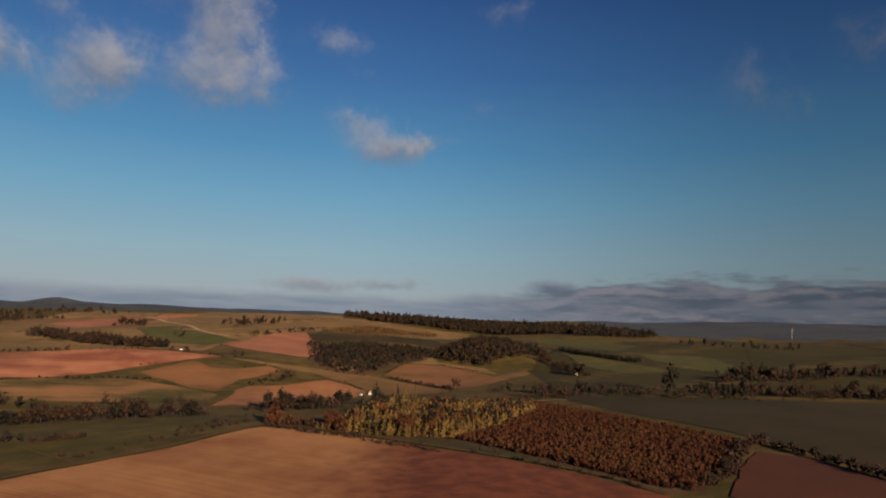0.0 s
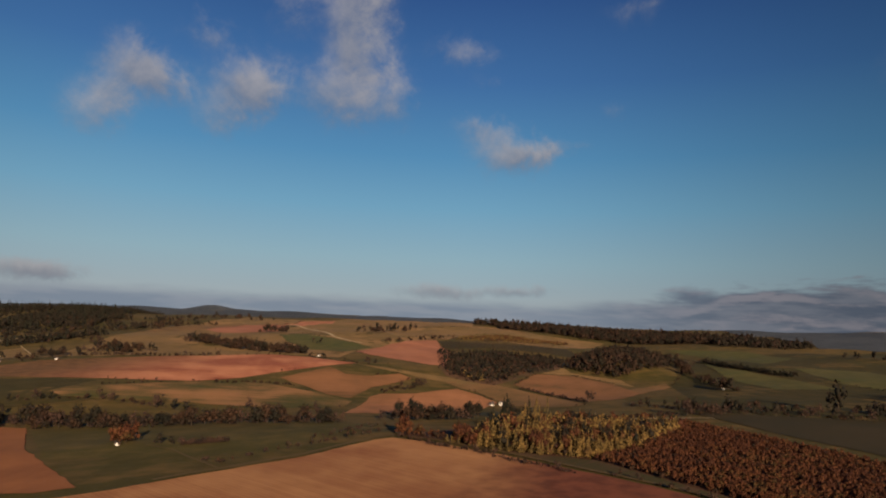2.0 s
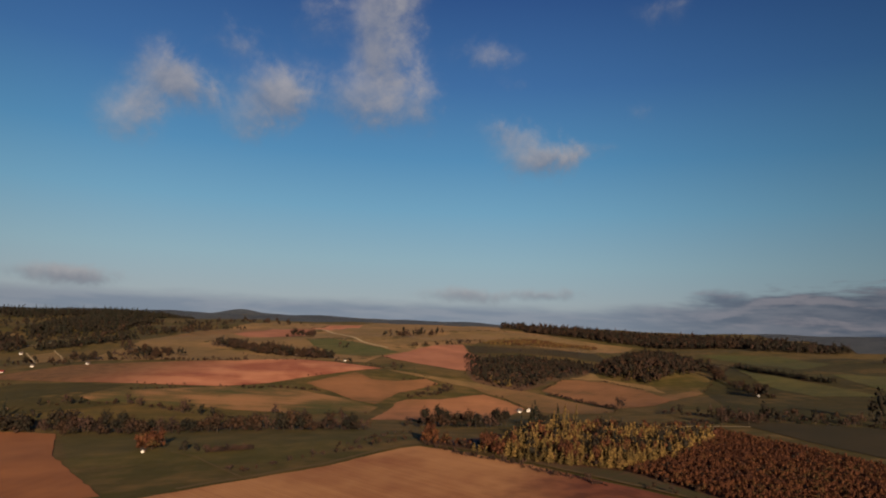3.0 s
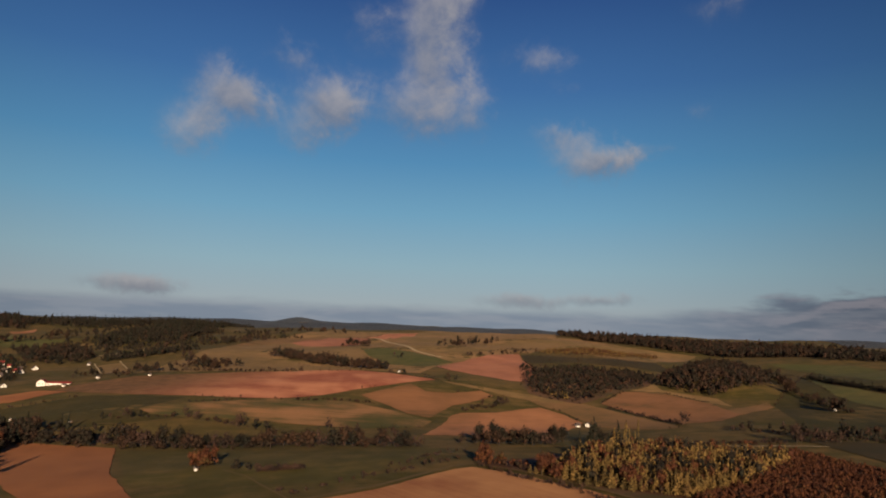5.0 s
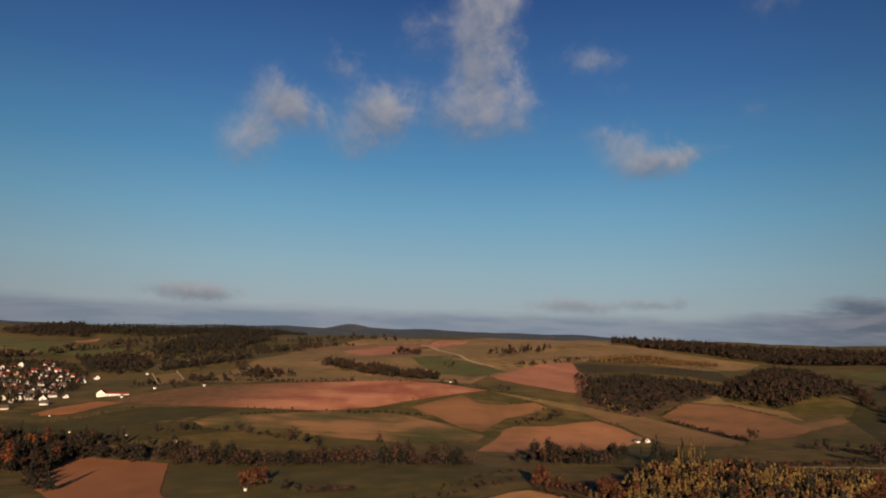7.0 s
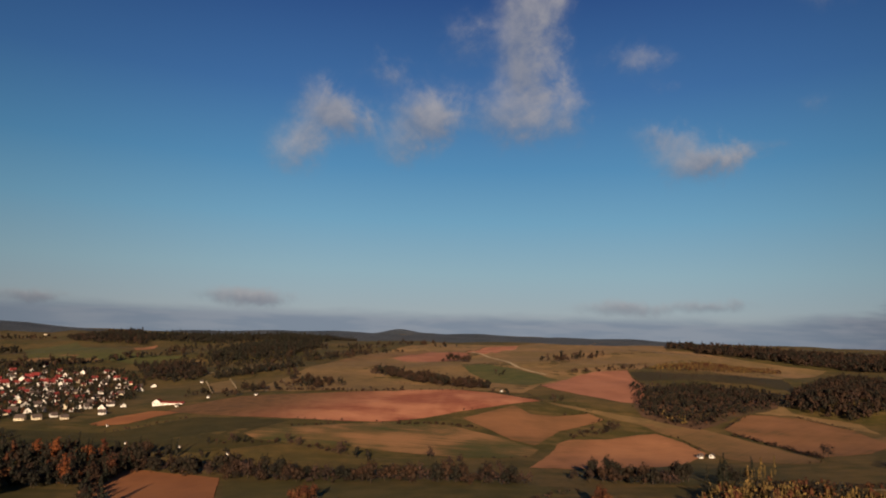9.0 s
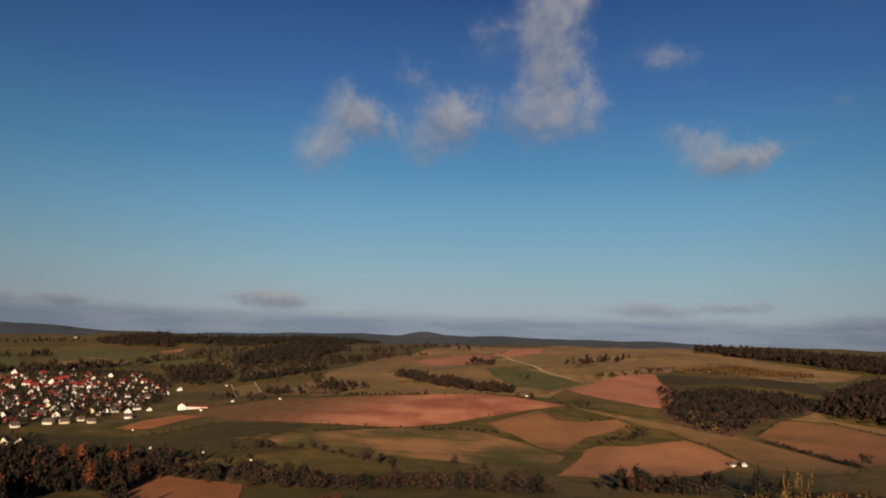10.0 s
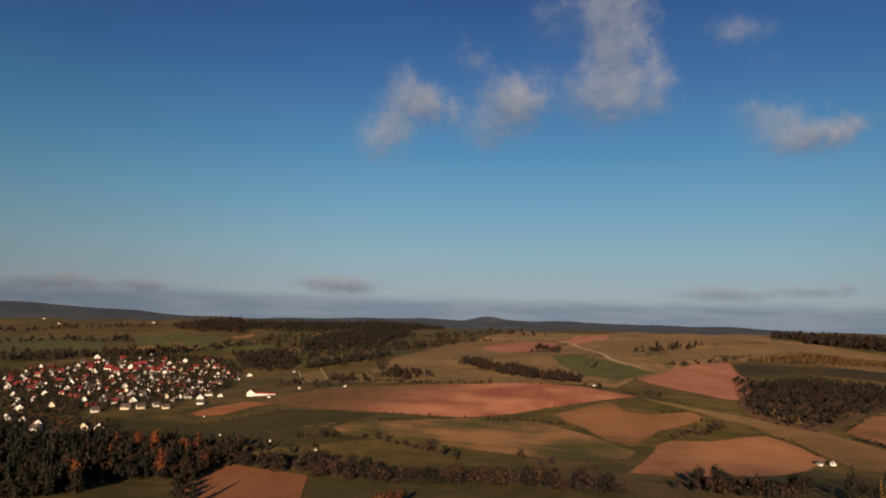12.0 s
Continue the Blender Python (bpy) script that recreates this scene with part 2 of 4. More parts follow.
GREEN, STRAW = (0.058, 0.049, 0.0095), (0.165, 0.098, 0.033)
M = {
    "pasture": turf("pasture", GREEN, (0.112, 0.074, 0.023), STRAW),
    "near_grass": turf("short_grass", (0.066, 0.057, 0.011), (0.098, 0.073, 0.019), (0.15, 0.098, 0.032)),
    "lush": turf("lush_grass", (0.072, 0.076, 0.020), (0.09, 0.080, 0.024), (0.125, 0.096, 0.031)),
    "dry": turf("dry_meadow", (0.21, 0.130, 0.053), (0.14, 0.095, 0.036), (0.25, 0.149, 0.063)),
    "hill": turf("hill_meadow", (0.25, 0.147, 0.063), (0.135, 0.098, 0.035), (0.31, 0.178, 0.078), 0.007),
    # grass with the cloud shade over it put into the colour
    "deep": turf("cloud_shaded_grass", (0.039, 0.035, 0.007), (0.052, 0.040, 0.009), (0.072, 0.048, 0.014)),
    # distance haze is put into the blue of these two tones
    "forest": canopy("hazed_far_forest", (0.036, 0.047, 0.064), (0.068, 0.078, 0.096)),
    "bark": plain("bark", (0.045, 0.031, 0.022), (0.025, 0.018, 0.013), 1.5),
    "litter": plain("leaf_litter", (0.075, 0.032, 0.016), (0.040, 0.020, 0.011), 0.4),
    "track": plain("track_gravel", (0.42, 0.32, 0.2), (0.26, 0.2, 0.11), 0.3),
    "verge": plain("grass_track", (0.115, 0.075, 0.030), (0.070, 0.050, 0.019), 0.2),
    "render": plain("white_render", (0.62, 0.60, 0.58), (0.46, 0.44, 0.42), 0.3),
    "cream": plain("cream_render", (0.56, 0.49, 0.38), (0.46, 0.4, 0.3), 0.3),
    "tile": plain("red_tile", (0.18, 0.026, 0.025), (0.10, 0.02, 0.02), 0.8),
    "slate": plain("dark_tile", (0.08, 0.06, 0.055), (0.05, 0.04, 0.04), 0.8),
    "pane": plain("dark_pane", (0.03, 0.03, 0.035), (0.05, 0.05, 0.05), 0.8, 0.15),
    "wood": plain("weathered_boards", (0.12, 0.07, 0.04), (0.07, 0.045, 0.03), 0.8),
}
L = {
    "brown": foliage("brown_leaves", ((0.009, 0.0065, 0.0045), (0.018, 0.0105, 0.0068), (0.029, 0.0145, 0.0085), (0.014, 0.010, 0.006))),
    "rust": foliage("rust_leaves", ((0.032, 0.012, 0.007), (0.046, 0.016, 0.008), (0.060, 0.022, 0.009), (0.036, 0.024, 0.009)), 0.16),
    "orange": foliage("orange_leaves", ((0.035, 0.011, 0.006), (0.075, 0.022, 0.008), (0.105, 0.032, 0.010), (0.06, 0.020, 0.008))),
    "yellow": foliage("yellow_leaves", ((0.044, 0.032, 0.012), (0.080, 0.053, 0.018), (0.125, 0.079, 0.025), (0.062, 0.036, 0.014)), 0.12),
    "bare": foliage("bare_twigs", ((0.012, 0.008, 0.007), (0.026, 0.015, 0.012), (0.042, 0.023, 0.017), (0.018, 0.012, 0.010))),
    # dull and dark tones also hold the shade over the left-hand woods
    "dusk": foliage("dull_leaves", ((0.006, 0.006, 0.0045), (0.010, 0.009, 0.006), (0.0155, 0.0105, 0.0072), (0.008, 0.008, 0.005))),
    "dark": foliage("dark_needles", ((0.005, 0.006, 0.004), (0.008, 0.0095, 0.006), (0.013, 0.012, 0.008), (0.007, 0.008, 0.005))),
}


# ---- lie of the land ----
RANGES = (0, 420, 560, 700, 900, 1150, 1450, 1900, 2600, 3400, 4600)
# ground height along each bearing (degrees left of ahead), at those ranges
PROFILE = {
    -48: (2, 0, 0, 0, 2, 8, 22, 32, 40, 52, 127),
    -34: (2, 1, -1, -2, 0, 8, 16, 32, 62, 58, 96),
    -22: (2, 1, -4, -8, -6, 4, 14, 32, 76, 70, 82),
    -11: (2, 0, -6, -14, 0, 18, 36, 52, 73, 66, 94),
    0: (2, -1, -9, -7, 12, 24, 39, 58, 74, 64, 104),
    11: (2, -3, -11, -4, 8, 20, 34, 46, 60, 58, 104),
    22: (2, -7, -13, -1, 4, 12, 28, 46, 70, 62, 92),
    34: (2, -9, -15, -14, -8, -3, 6, 28, 70, 60, 76),
    48: (2, -8, -12, -12, -10, -4, 4, 10, 16, 30, 130),
}


def cubic(p0, p1, p2, p3, f):
    return p1 + 0.5 * f * (p2 - p0 + f * (2 * p0 - 5 * p1 + 4 * p2 - p3 + f * (3 * (p1 - p2) + p3 - p0)))


def height(x, y):
    """Ground height at plan points (arrays or numbers)."""
    x, y = np.asarray(x, float), np.asarray(y, float)
    rng, brg = np.hypot(x, y), np.degrees(np.arctan2(-x, y))
    keys = sorted(PROFILE)
    table = np.array([PROFILE[k] for k in keys], float)
    n = len(RANGES)
    u = np.interp(rng, RANGES, np.arange(n))
    i = np.clip(u.astype(int), 0, n - 2)
    f = u - i
    v = np.interp(brg, keys, np.arange(len(keys)))
    j = np.clip(v.astype(int), 0, len(keys) - 2)
    g = v - j
    rows = []
    for dj in (-1, 0, 1, 2):
        a = np.clip(j + dj, 0, len(keys) - 1)
        rows.append(cubic(*(table[a, np.clip(i + di, 0, n - 1)] for di in (-1, 0, 1, 2)), f))
    h = cubic(*rows, g)
    far = np.clip(rng / 900 - 0.3, 0, 1) + np.clip(rng / 700 - 1.3, 0, 1)
    h = h + far * (1.6 * np.sin(x / 83 + y / 190) + 1.3 * np.sin(y / 71 - x / 240 + 1) + 2.2 * np.sin(x / 170 - y / 310))
    h = h + np.clip(rng / 500 - 0.8, 0, 1) * (0.5 * np.sin(x / 31 + y / 55) + 0.45 * np.sin(y / 27 - x / 62))
    # a wooded knoll, and one far rounded peak
    h = h + 20 * np.exp(-((x - 462) ** 2 + (y - 1050) ** 2) / 90.0 ** 2)
    return h + 34 * np.exp(-((x + 832) ** 2 + (y - 4180) ** 2) / 120.0 ** 2)


# ---- ground ----
def mesh_object(name, verts, faces, mat, flat=True):
    me = bpy.data.meshes.new(name)
    me.from_pydata(verts, [], faces)
    me.materials.append(mat)
    if not flat:
        me.shade_smooth()
    return new(name, me)


def lay_ground():
    rings = np.concatenate([np.linspace(0, 900, 91), np.geomspace(912, 4850, 150)])
    turns = np.radians(np.concatenate([np.linspace(-62, 62, 420), np.linspace(66, 294, 58)]))
    r, a = np.meshgrid(rings[1:], turns, indexing="ij")
    x, y = -r * np.sin(a), r * np.cos(a)
    pts = np.stack([x, y, height(x, y)], -1).reshape(-1, 3)
    n, k = len(rings) - 1, len(turns)
    verts = [(0, 0, float(height(0, 0)))] + [tuple(v) for v in pts.tolist()]
    faces = [(0, 1 + i, 1 + (i + 1) % k) for i in range(k)]
    for i in range(n - 1):
        b = 1 + i * k
        faces += [(b + j, b + k + j, b + k + (j + 1) % k, b + (j + 1) % k) for j in range(k)]
    ob = mesh_object("ground", verts, faces, M["pasture"], False)
    return tagged(ob, "rolling olive-green pasture and meadow land reaching the horizon", "ground", kind="structure")


lay_ground()


def drape(name, outline, mat, up, step):
    """A sheet of the given outline, cut fine enough to follow the ground."""
    bm = bmesh.new()
    bm.faces.new([bm.verts.new((x, y, 0)) for x, y in outline])
    xs, ys = [p[0] for p in outline], [p[1] for p in outline]
    for axis, low, high in ((0, min(xs), max(xs)), (1, min(ys), max(ys))):
        v = math.floor(low / step) * step + step
        while v < high:
            at, no = [0, 0, 0], [0, 0, 0]
            at[axis], no[axis] = v, 1
            bmesh.ops.bisect_plane(bm, geom=bm.verts[:] + bm.edges[:] + bm.faces[:], plane_co=at, plane_no=no)
            v += step
    bmesh.ops.triangulate(bm, faces=bm.faces[:])
    co = np.array([v.co[:2] for v in bm.verts])
    z = height(co[:, 0], co[:, 1])
    for v, h in zip(bm.verts, z):
        v.co.z = h + up
    bmesh.ops.recalc_face_normals(bm, faces=bm.faces[:])
    if sum(f.normal.z for f in bm.faces) < 0:
        bmesh.ops.reverse_faces(bm, faces=bm.faces[:])
    me = bpy.data.meshes.new(name)
    bm.to_mesh(me)
    bm.free()
    me.materials.append(mat)
    me.shade_smooth()
    return new(name, me)


def uneven(points, amount, step=14.0, closed=True):
    """The outline with more corners, each a little off the straight line."""
    rnd, out = random.Random(len(points) * 7 + int(points[0][0])), []
    pairs = list(zip(points, points[1:] + points[:1])) if closed else list(zip(points, points[1:]))
    for (x0, y0), (x1, y1) in pairs:
        n = max(1, int(math.hypot(x1 - x0, y1 - y0) / step))
        for i in range(n):
            f, k = i / n, (amount if i else 0)
            out.append((x0 + (x1 - x0) * f + rnd.uniform(-k, k), y0 + (y1 - y0) * f + rnd.uniform(-k, k)))
    return out if closed else out + [points[-1]]


layer, EDGES = [0.0], []


def field(name, mat, label, outline, level=0.16):
    reach = max(math.hypot(x, y) for x, y in outline)
    layer[0] += 0.004
    EDGES.append(outline)
    ob = drape(name, uneven(outline, 0.9 if reach < 1000 else 1.8, 8.0 if reach < 1000 else 14.0), mat, level + (layer[0] + reach * 0.0001 if level > 0.1 else 0), 9.0 if reach < 700 else 16.0 if reach < 1600 else 30.0)
    return tagged(ob, label, "field", kind="structure")


def ribbon(name, mat, width, label, points):
    """A track of that width along the points."""
    pts = uneven(points, 0.4, 9.0, closed=False)
    left, right = [], []
    for i, p in enumerate(pts):
        a, b = pts[max(i - 1, 0)], pts[min(i + 1, len(pts) - 1)]
        d = Vector((b[0] - a[0], b[1] - a[1])).normalized()
        left.append((p[0] - d.y * width / 2, p[1] + d.x * width / 2))
        right.append((p[0] + d.y * width / 2, p[1] - d.x * width / 2))
    co = np.array(left + right)
    layer[0] += 0.01
    z = height(co[:, 0], co[:, 1]) + layer[0] + 0.45
    n = len(pts)
    ob = mesh_object(name, [(x, y, h) for (x, y), h in zip(co.tolist(), z.tolist())], [(i + 1, i, n + i, n + i + 1) for i in range(n - 1)], mat)
    return tagged(ob, label, "track", kind="structure")


def soil_of(kind, turn, change=None):
    light, dark, rows, weed, weeds = SOILS[kind]
    return soil(kind + "_soil", light, dark, turn, 2.4, rows, weed=weed, weeds=weeds, change=change)


SOILS = {
    "thin": ((0.27, 0.135, 0.06), (0.13, 0.080, 0.030), 0.6, (0.055, 0.052, 0.013), 0.24),
    "brick": ((0.29, 0.118, 0.045), (0.195, 0.074, 0.030), 0.3, None, 0),
    "near": ((0.40, 0.20, 0.085), (0.23, 0.092, 0.040), 0.5, None, 0),
    "red": ((0.46, 0.200, 0.108), (0.20, 0.056, 0.032), 0.2, None, 0),
    "pink": ((0.335, 0.142, 0.082), (0.225, 0.088, 0.051), 0.2, None, 0),
    "rough": ((0.105, 0.055, 0.030), (0.055, 0.035, 0.018), 0.3, (0.045, 0.04, 0.014), 0.2),
    "tan": ((0.345, 0.155, 0.072), (0.21, 0.092, 0.042), 0.35, (0.09, 0.068, 0.021), 0.1),
    "brown": ((0.20, 0.108, 0.046), (0.12, 0.072, 0.028), 0.3, (0.06, 0.055, 0.018), 0.12),
    "stubble": ((0.235, 0.108, 0.048), (0.14, 0.070, 0.028), 0.4, (0.055, 0.05, 0.017), 0.12),
    # red soil lowered in tone for the cloud shade lying on it
    "shaded_red": ((0.090, 0.030, 0.017), (0.060, 0.021, 0.012), 0.1, None, 0),
    # olive-brown, darkened to hold the cloud shade over the right-hand grass
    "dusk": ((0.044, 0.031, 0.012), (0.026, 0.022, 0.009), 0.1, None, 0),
}

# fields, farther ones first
field("forest", M["forest"], "wooded hills along the horizon with blue-grey haze painted in", [(950, 3250), (500, 3300), (0, 3350), (-500, 3300), (-1100, 3150), (-1750, 2750), (-2603, 4009), (-1790, 4432), (-912, 4692), (0, 4780), (994, 4676)])
field("forest", M["forest"], "dark forest over the far hills with blue haze painted in", [(2498, 1750), (2378, 1939), (1950, 1764), (1866, 1886), (1494, 1668), (1327, 1677), (2450, 4100), (2603, 4009), (3073, 3662), (3552, 3198), (3963, 2673)])
field("forest", M["forest"], "dark forest over the far ridge with blue haze painted in", [(-2731, 2346), (-2697, 2569), (-2492, 2621), (-2429, 2834), (-2184, 2813), (-2234, 3295), (-2810, 3867), (-3197, 3553), (-3552, 3198), (-3857, 2823)])
# two low sheets whose dark grass colour stands for cloud shade
field("grass_field", M["deep"], "green pastures in the wide valley, darkened for cloud shade", [(842, 1426), (1004, 1419), (1441, 1608), (1887, 1705), (2046, 1427), (742, 497), (529, 528), (405, 554), (361, 618), (462, 869)], level=0.07)
field("grass_field", M["deep"], "green pasture below the village, darkened for cloud shade", [(-519, 632), (-423, 648), (-362, 714), (-251, 701), (-269, 629), (-214, 604), (-281, 564), (-368, 570), (-456, 568)], level=0.07)
field("grass_field", M["near_grass"], "olive green grass beside the red field", [(-218, 481), (-140, 476), (-68, 474), (-1, 491), (29, 470), (-23, 391), (-43, 350), (-159, 359)], level=0.07)
field("meadow", M["hill"], "wide straw and olive hillside meadows", [(-406, 929), (-408, 1016), (-405, 1228), (-449, 1853), (-351, 2519), (-40, 2517), (829, 4257), (363, 1870), (221, 1414), (186, 1388), (14, 1083), (-11, 984), (-57, 995), (-113, 993), (-239, 932)], level=0.08)
field("meadow", M["hill"], "olive hillside meadow under the ridge wood", [(519, 2244), (599, 1998), (690, 1920), (761, 1855), (504, 1474), (362, 1509), (265, 1542), (180, 1391), (162, 1562), (429, 2272)], level=0.08)
field("meadow", M["hill"], "straw slope beside a wooded knoll", [(296, 1018), (366, 1126), (355, 990), (411, 929), (402, 860), (385, 887), (349, 973), (299, 972)], level=0.08)
field("meadow", M["dry"], "mown garden plots on the slope", [(-523, 1065), (-504, 1097), (-427, 957), (-442, 918)])
field("meadow", M["dry"], "dry straw-coloured meadow on the far slope", [(-402, 1003), (-417, 1297), (-406, 1676), (-308, 1555), (-309, 1195), (-257, 1111), (-208, 1058), (-88, 985), (-240, 938), (-332, 914)])
field("meadow", M["dry"], "straw-coloured meadow under a wooded ridge", [(23, 1291), (101, 1481), (217, 1789), (445, 1995), (552, 1984), (282, 1644), (134, 1381), (77, 1298)])
field("stubble_field", M["hill"], "tan and olive stubble field on the hill crest", [(-113, 1642), (-37, 2344), (18, 2242), (66, 1718), (41, 1391), (-13, 1320), (-70, 1440)])
field("stubble_field", M["hill"], "pale tan stubble field along the skyline", [(19, 2418), (403, 3949), (796, 4092), (444, 2309), (199, 1803), (65, 1446), (66, 1718)])
field("ploughed_field", soil_of("pink", 30), "far pink ploughed field on the hillside", [(-343, 1658), (-288, 1952), (-154, 1727), (-149, 1597), (-184, 1509), (-298, 1570)])
field("ploughed_field", soil_of("red", 70), "far red ploughed field near the crest", [(-166, 1775), (-145, 2247), (-39, 2491), (-43, 2129), (-83, 1713), (-115, 1679)])
field("stubble_field", soil_of("brown", 40), "pinkish brown stubble field in the far hills", [(-437, 1357), (-427, 1645), (-425, 1888), (-319, 2044), (-288, 1952), (-343, 1658), (-403, 1501)])
field("green_field", M["lush"], "green winter corn field beside a chalky track", [(-130, 1330), (-94, 1363), (-33, 1308), (47, 1177), (-3, 1077), (-64, 1113), (-110, 1233)])
field("meadow", M["dry"], "olive and straw meadow beside a hedge wood", [(-301, 1521), (-139, 1364), (-107, 1203), (-62, 1089), (-68, 1033), (-160, 1153), (-222, 1230)])
field("green_field", M["pasture"], "olive field between pale fields", [(20, 1013), (79, 989), (151, 952), (129, 901), (70, 896), (18, 915), (-11, 984)])
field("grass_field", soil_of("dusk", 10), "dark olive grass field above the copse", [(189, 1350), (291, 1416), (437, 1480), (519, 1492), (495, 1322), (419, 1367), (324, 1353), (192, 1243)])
field("ploughed_field", soil_of("brick", 80), "red ploughed patch at the village edge", [(-464, 681), (-464, 728), (-444, 767), (-397, 751), (-414, 729), (-425, 690), (-450, 677)])
field("green_field", M["lush"], "green field in the valley beyond the village", [(-1491, 1301), (-1567, 1586), (-1495, 1672), (-1134, 1296), (-1183, 1208), (-1199, 1055)])
field("green_field", M["lush"], "green field below wooded hills", [(-1352, 1652), (-1314, 1809), (-1207, 1691), (-931, 1513), (-806, 1511), (-833, 1371), (-946, 1396), (-1108, 1370)])
field("stubble_field", soil_of("brown", 80), "pinkish brown field beyond the village", [(-1100, 1342), (-1057, 1443), (-946, 1407), (-938, 1366), (-985, 1275)])
field("meadow", M["dry"], "pale mown strip beyond the village", [(-814, 1341), (-759, 1480), (-728, 1437), (-779, 1295)])
field("stubble_field", soil_of("tan", 60), "small orange field under wooded hills", [(-1028, 1637), (-1048, 1786), (-969, 1639), (-981, 1578)])
field("green_field", M["lush"], "green pasture below a dark ridge wood", [(825, 1611), (985, 1495), (965, 1294), (780, 1134), (832, 1409)])
field("meadow", M["lush"], "olive meadow under a dark hedge block", [(752, 1376), (654, 1079), (671, 905), (661, 780), (565, 785), (595, 960)])
field("grass_field", M["lush"], "olive far field in the wide valley", [(786, 1048), (929, 1041), (815, 830), (712, 744), (699, 826)])
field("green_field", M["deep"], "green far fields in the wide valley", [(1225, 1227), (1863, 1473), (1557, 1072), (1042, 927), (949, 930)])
field("stubble_field", soil_of("brown", 30), "small tan field behind bare trees", [(363, 814), (465, 896), (451, 852), (370, 770)])
field("rough_ground", soil_of("rough", 30), "dark brown rough ground under a thin copse", [(166, 1174), (194, 1152), (306, 1280), (401, 1310), (433, 1258), (347, 1021), (269, 938), (227, 876), (192, 833), (163, 856), (137, 883), (136, 936)])
field("ploughed_field", soil_of("red", 80, ((0.15, 0.078, 0.033), -520.0, -350.0, 0.22)), "red ploughed field fading to brown stubble on a rise", [(-425, 762), (-417, 801), (-380, 872), (-279, 904), (-174, 969), (-112, 987), (-56, 972), (14, 917), (-49, 850), (-86, 818), (-125, 769), (-161, 732), (-198, 719), (-256, 713), (-307, 712), (-362, 727)])
field("harvested_field", soil_of("stubble", 70), "tan harvested field with a green corner", [(-77, 789), (-48, 829), (-20, 868), (0, 830), (34, 837), (71, 870), (87, 847), (63, 809), (31, 764), (12, 706), (4, 686), (-20, 701), (-43, 741)])
field("green_field", M["pasture"], "olive green corner of a harvested field", [(-19, 865), (28, 917), (80, 890), (70, 872), (28, 835), (1, 833)])
field("meadow", M["dry"], "pale grassy strip along a field track", [(16, 914), (70, 893), (143, 873), (203, 831), (210, 816), (184, 812), (146, 827), (81, 870), (37, 893)])
field("harvested_field", soil_of("tan", 50), "tan harvested field curving over a low hill", [(-2, 574), (10, 620), (28, 708), (40, 729), (79, 753), (110, 784), (139, 803), (161, 768), (173, 721), (149, 680), (111, 623), (72, 588), (29, 574)])
field("harvested_field", soil_of("brown", 40), "brown harvested field beside a pale track", [(123, 857), (167, 845), (201, 836), (225, 799), (245, 757), (256, 700), (259, 661), (233, 652), (200, 671), (186, 689), (177, 733), (163, 782), (143, 808)])
field("harvested_field", soil_of("stubble", 40), "orange-tan harvested field below dark woods", [(224, 846), (285, 954), (347, 969), (382, 881), (372, 776), (324, 718), (271, 692), (258, 758), (236, 811)])
field("ploughed_field", soil_of("pink", 60), "pinkish ploughed field beside dark brown woods", [(14, 1083), (72, 1211), (126, 1305), (189, 1374), (184, 1279), (187, 1161), (169, 1048), (154, 974), (126, 966), (80, 1000), (37, 1036)])
field("stubble_field", soil_of("thin", 86), "pale brown stubble strip in green pasture", [(-269, 629), (-238, 666), (-181, 715), (-127, 749), (-84, 745), (-36, 711), (8, 670), (-2, 625), (-54, 603), (-113, 609), (-165, 615), (-216, 608), (-249, 609)])
field("ploughed_field", soil_of("brick", 10), "red ploughed field beside a tree belt and dark grass", [(-321, 514), (-225, 491), (-182, 391), (-116, 290), (-130, 282), (-154, 285), (-293, 431)])
# the cloud shade on its right side is painted as a darker red
field("ploughed_field", soil_of("near", -39, ((0.165, 0.052, 0.027), -20.0, -92.0, 0.45)), "large red-tan field with fine drill rows and painted cloud shade", [(-85, 291), (-54, 312), (-22, 339), (18, 391), (30, 400), (55, 383), (83, 350), (117, 302), (142, 271), (166, 230), (179, 194), (170, 100), (60, 40), (-160, 60), (-190, 230)])
field("ploughed_field", soil_of("shaded_red", 30), "red ploughed field behind a hedge, darkened for cloud shade", [(207, 189), (257, 235), (305, 272), (322, 245), (306, 184), (420, 160), (330, 90), (230, 110)])
field("grass_field", soil_of("dusk", 30), "olive-brown grass field behind the plantation, darkened for cloud shade", [(322, 565), (449, 520), (586, 473), (695, 460), (318, 193), (337, 258), (342, 315), (343, 336), (326, 439), (324, 528)])
field("leaf_litter", M["litter"], "rust-brown leaf litter under the young plantation", [(284, 506), (304, 405), (319, 301), (244, 235), (199, 196), (184, 204), (165, 258), (134, 329), (182, 377)])
field("leaf_litter", M["litter"], "brown leaf litter under golden plantation trees", [(33, 414), (60, 428), (111, 476), (166, 504), (264, 466), (178, 364), (134, 331), (85, 354), (58, 388)])
ribbon("farm_track", M["track"], 7, "chalky pale farm track over the hill", [(-155, 1771), (-115, 1666), (-47, 1416), (-23, 1318), (7, 1258), (28, 1231)])
ribbon("farm_track", M["track"], 6, "pale lane beyond the village", [(-601, 1203), (-559, 1264), (-491, 1336)])
field("rough_verge", soil_of("rough", 46), "dark brown rough grass strip beside the plantation", [(33, 411), (56, 390), (85, 356), (119, 307), (144, 275), (168, 233), (180, 197), (199, 196), (166, 256), (137, 327), (85, 360), (56, 392)])
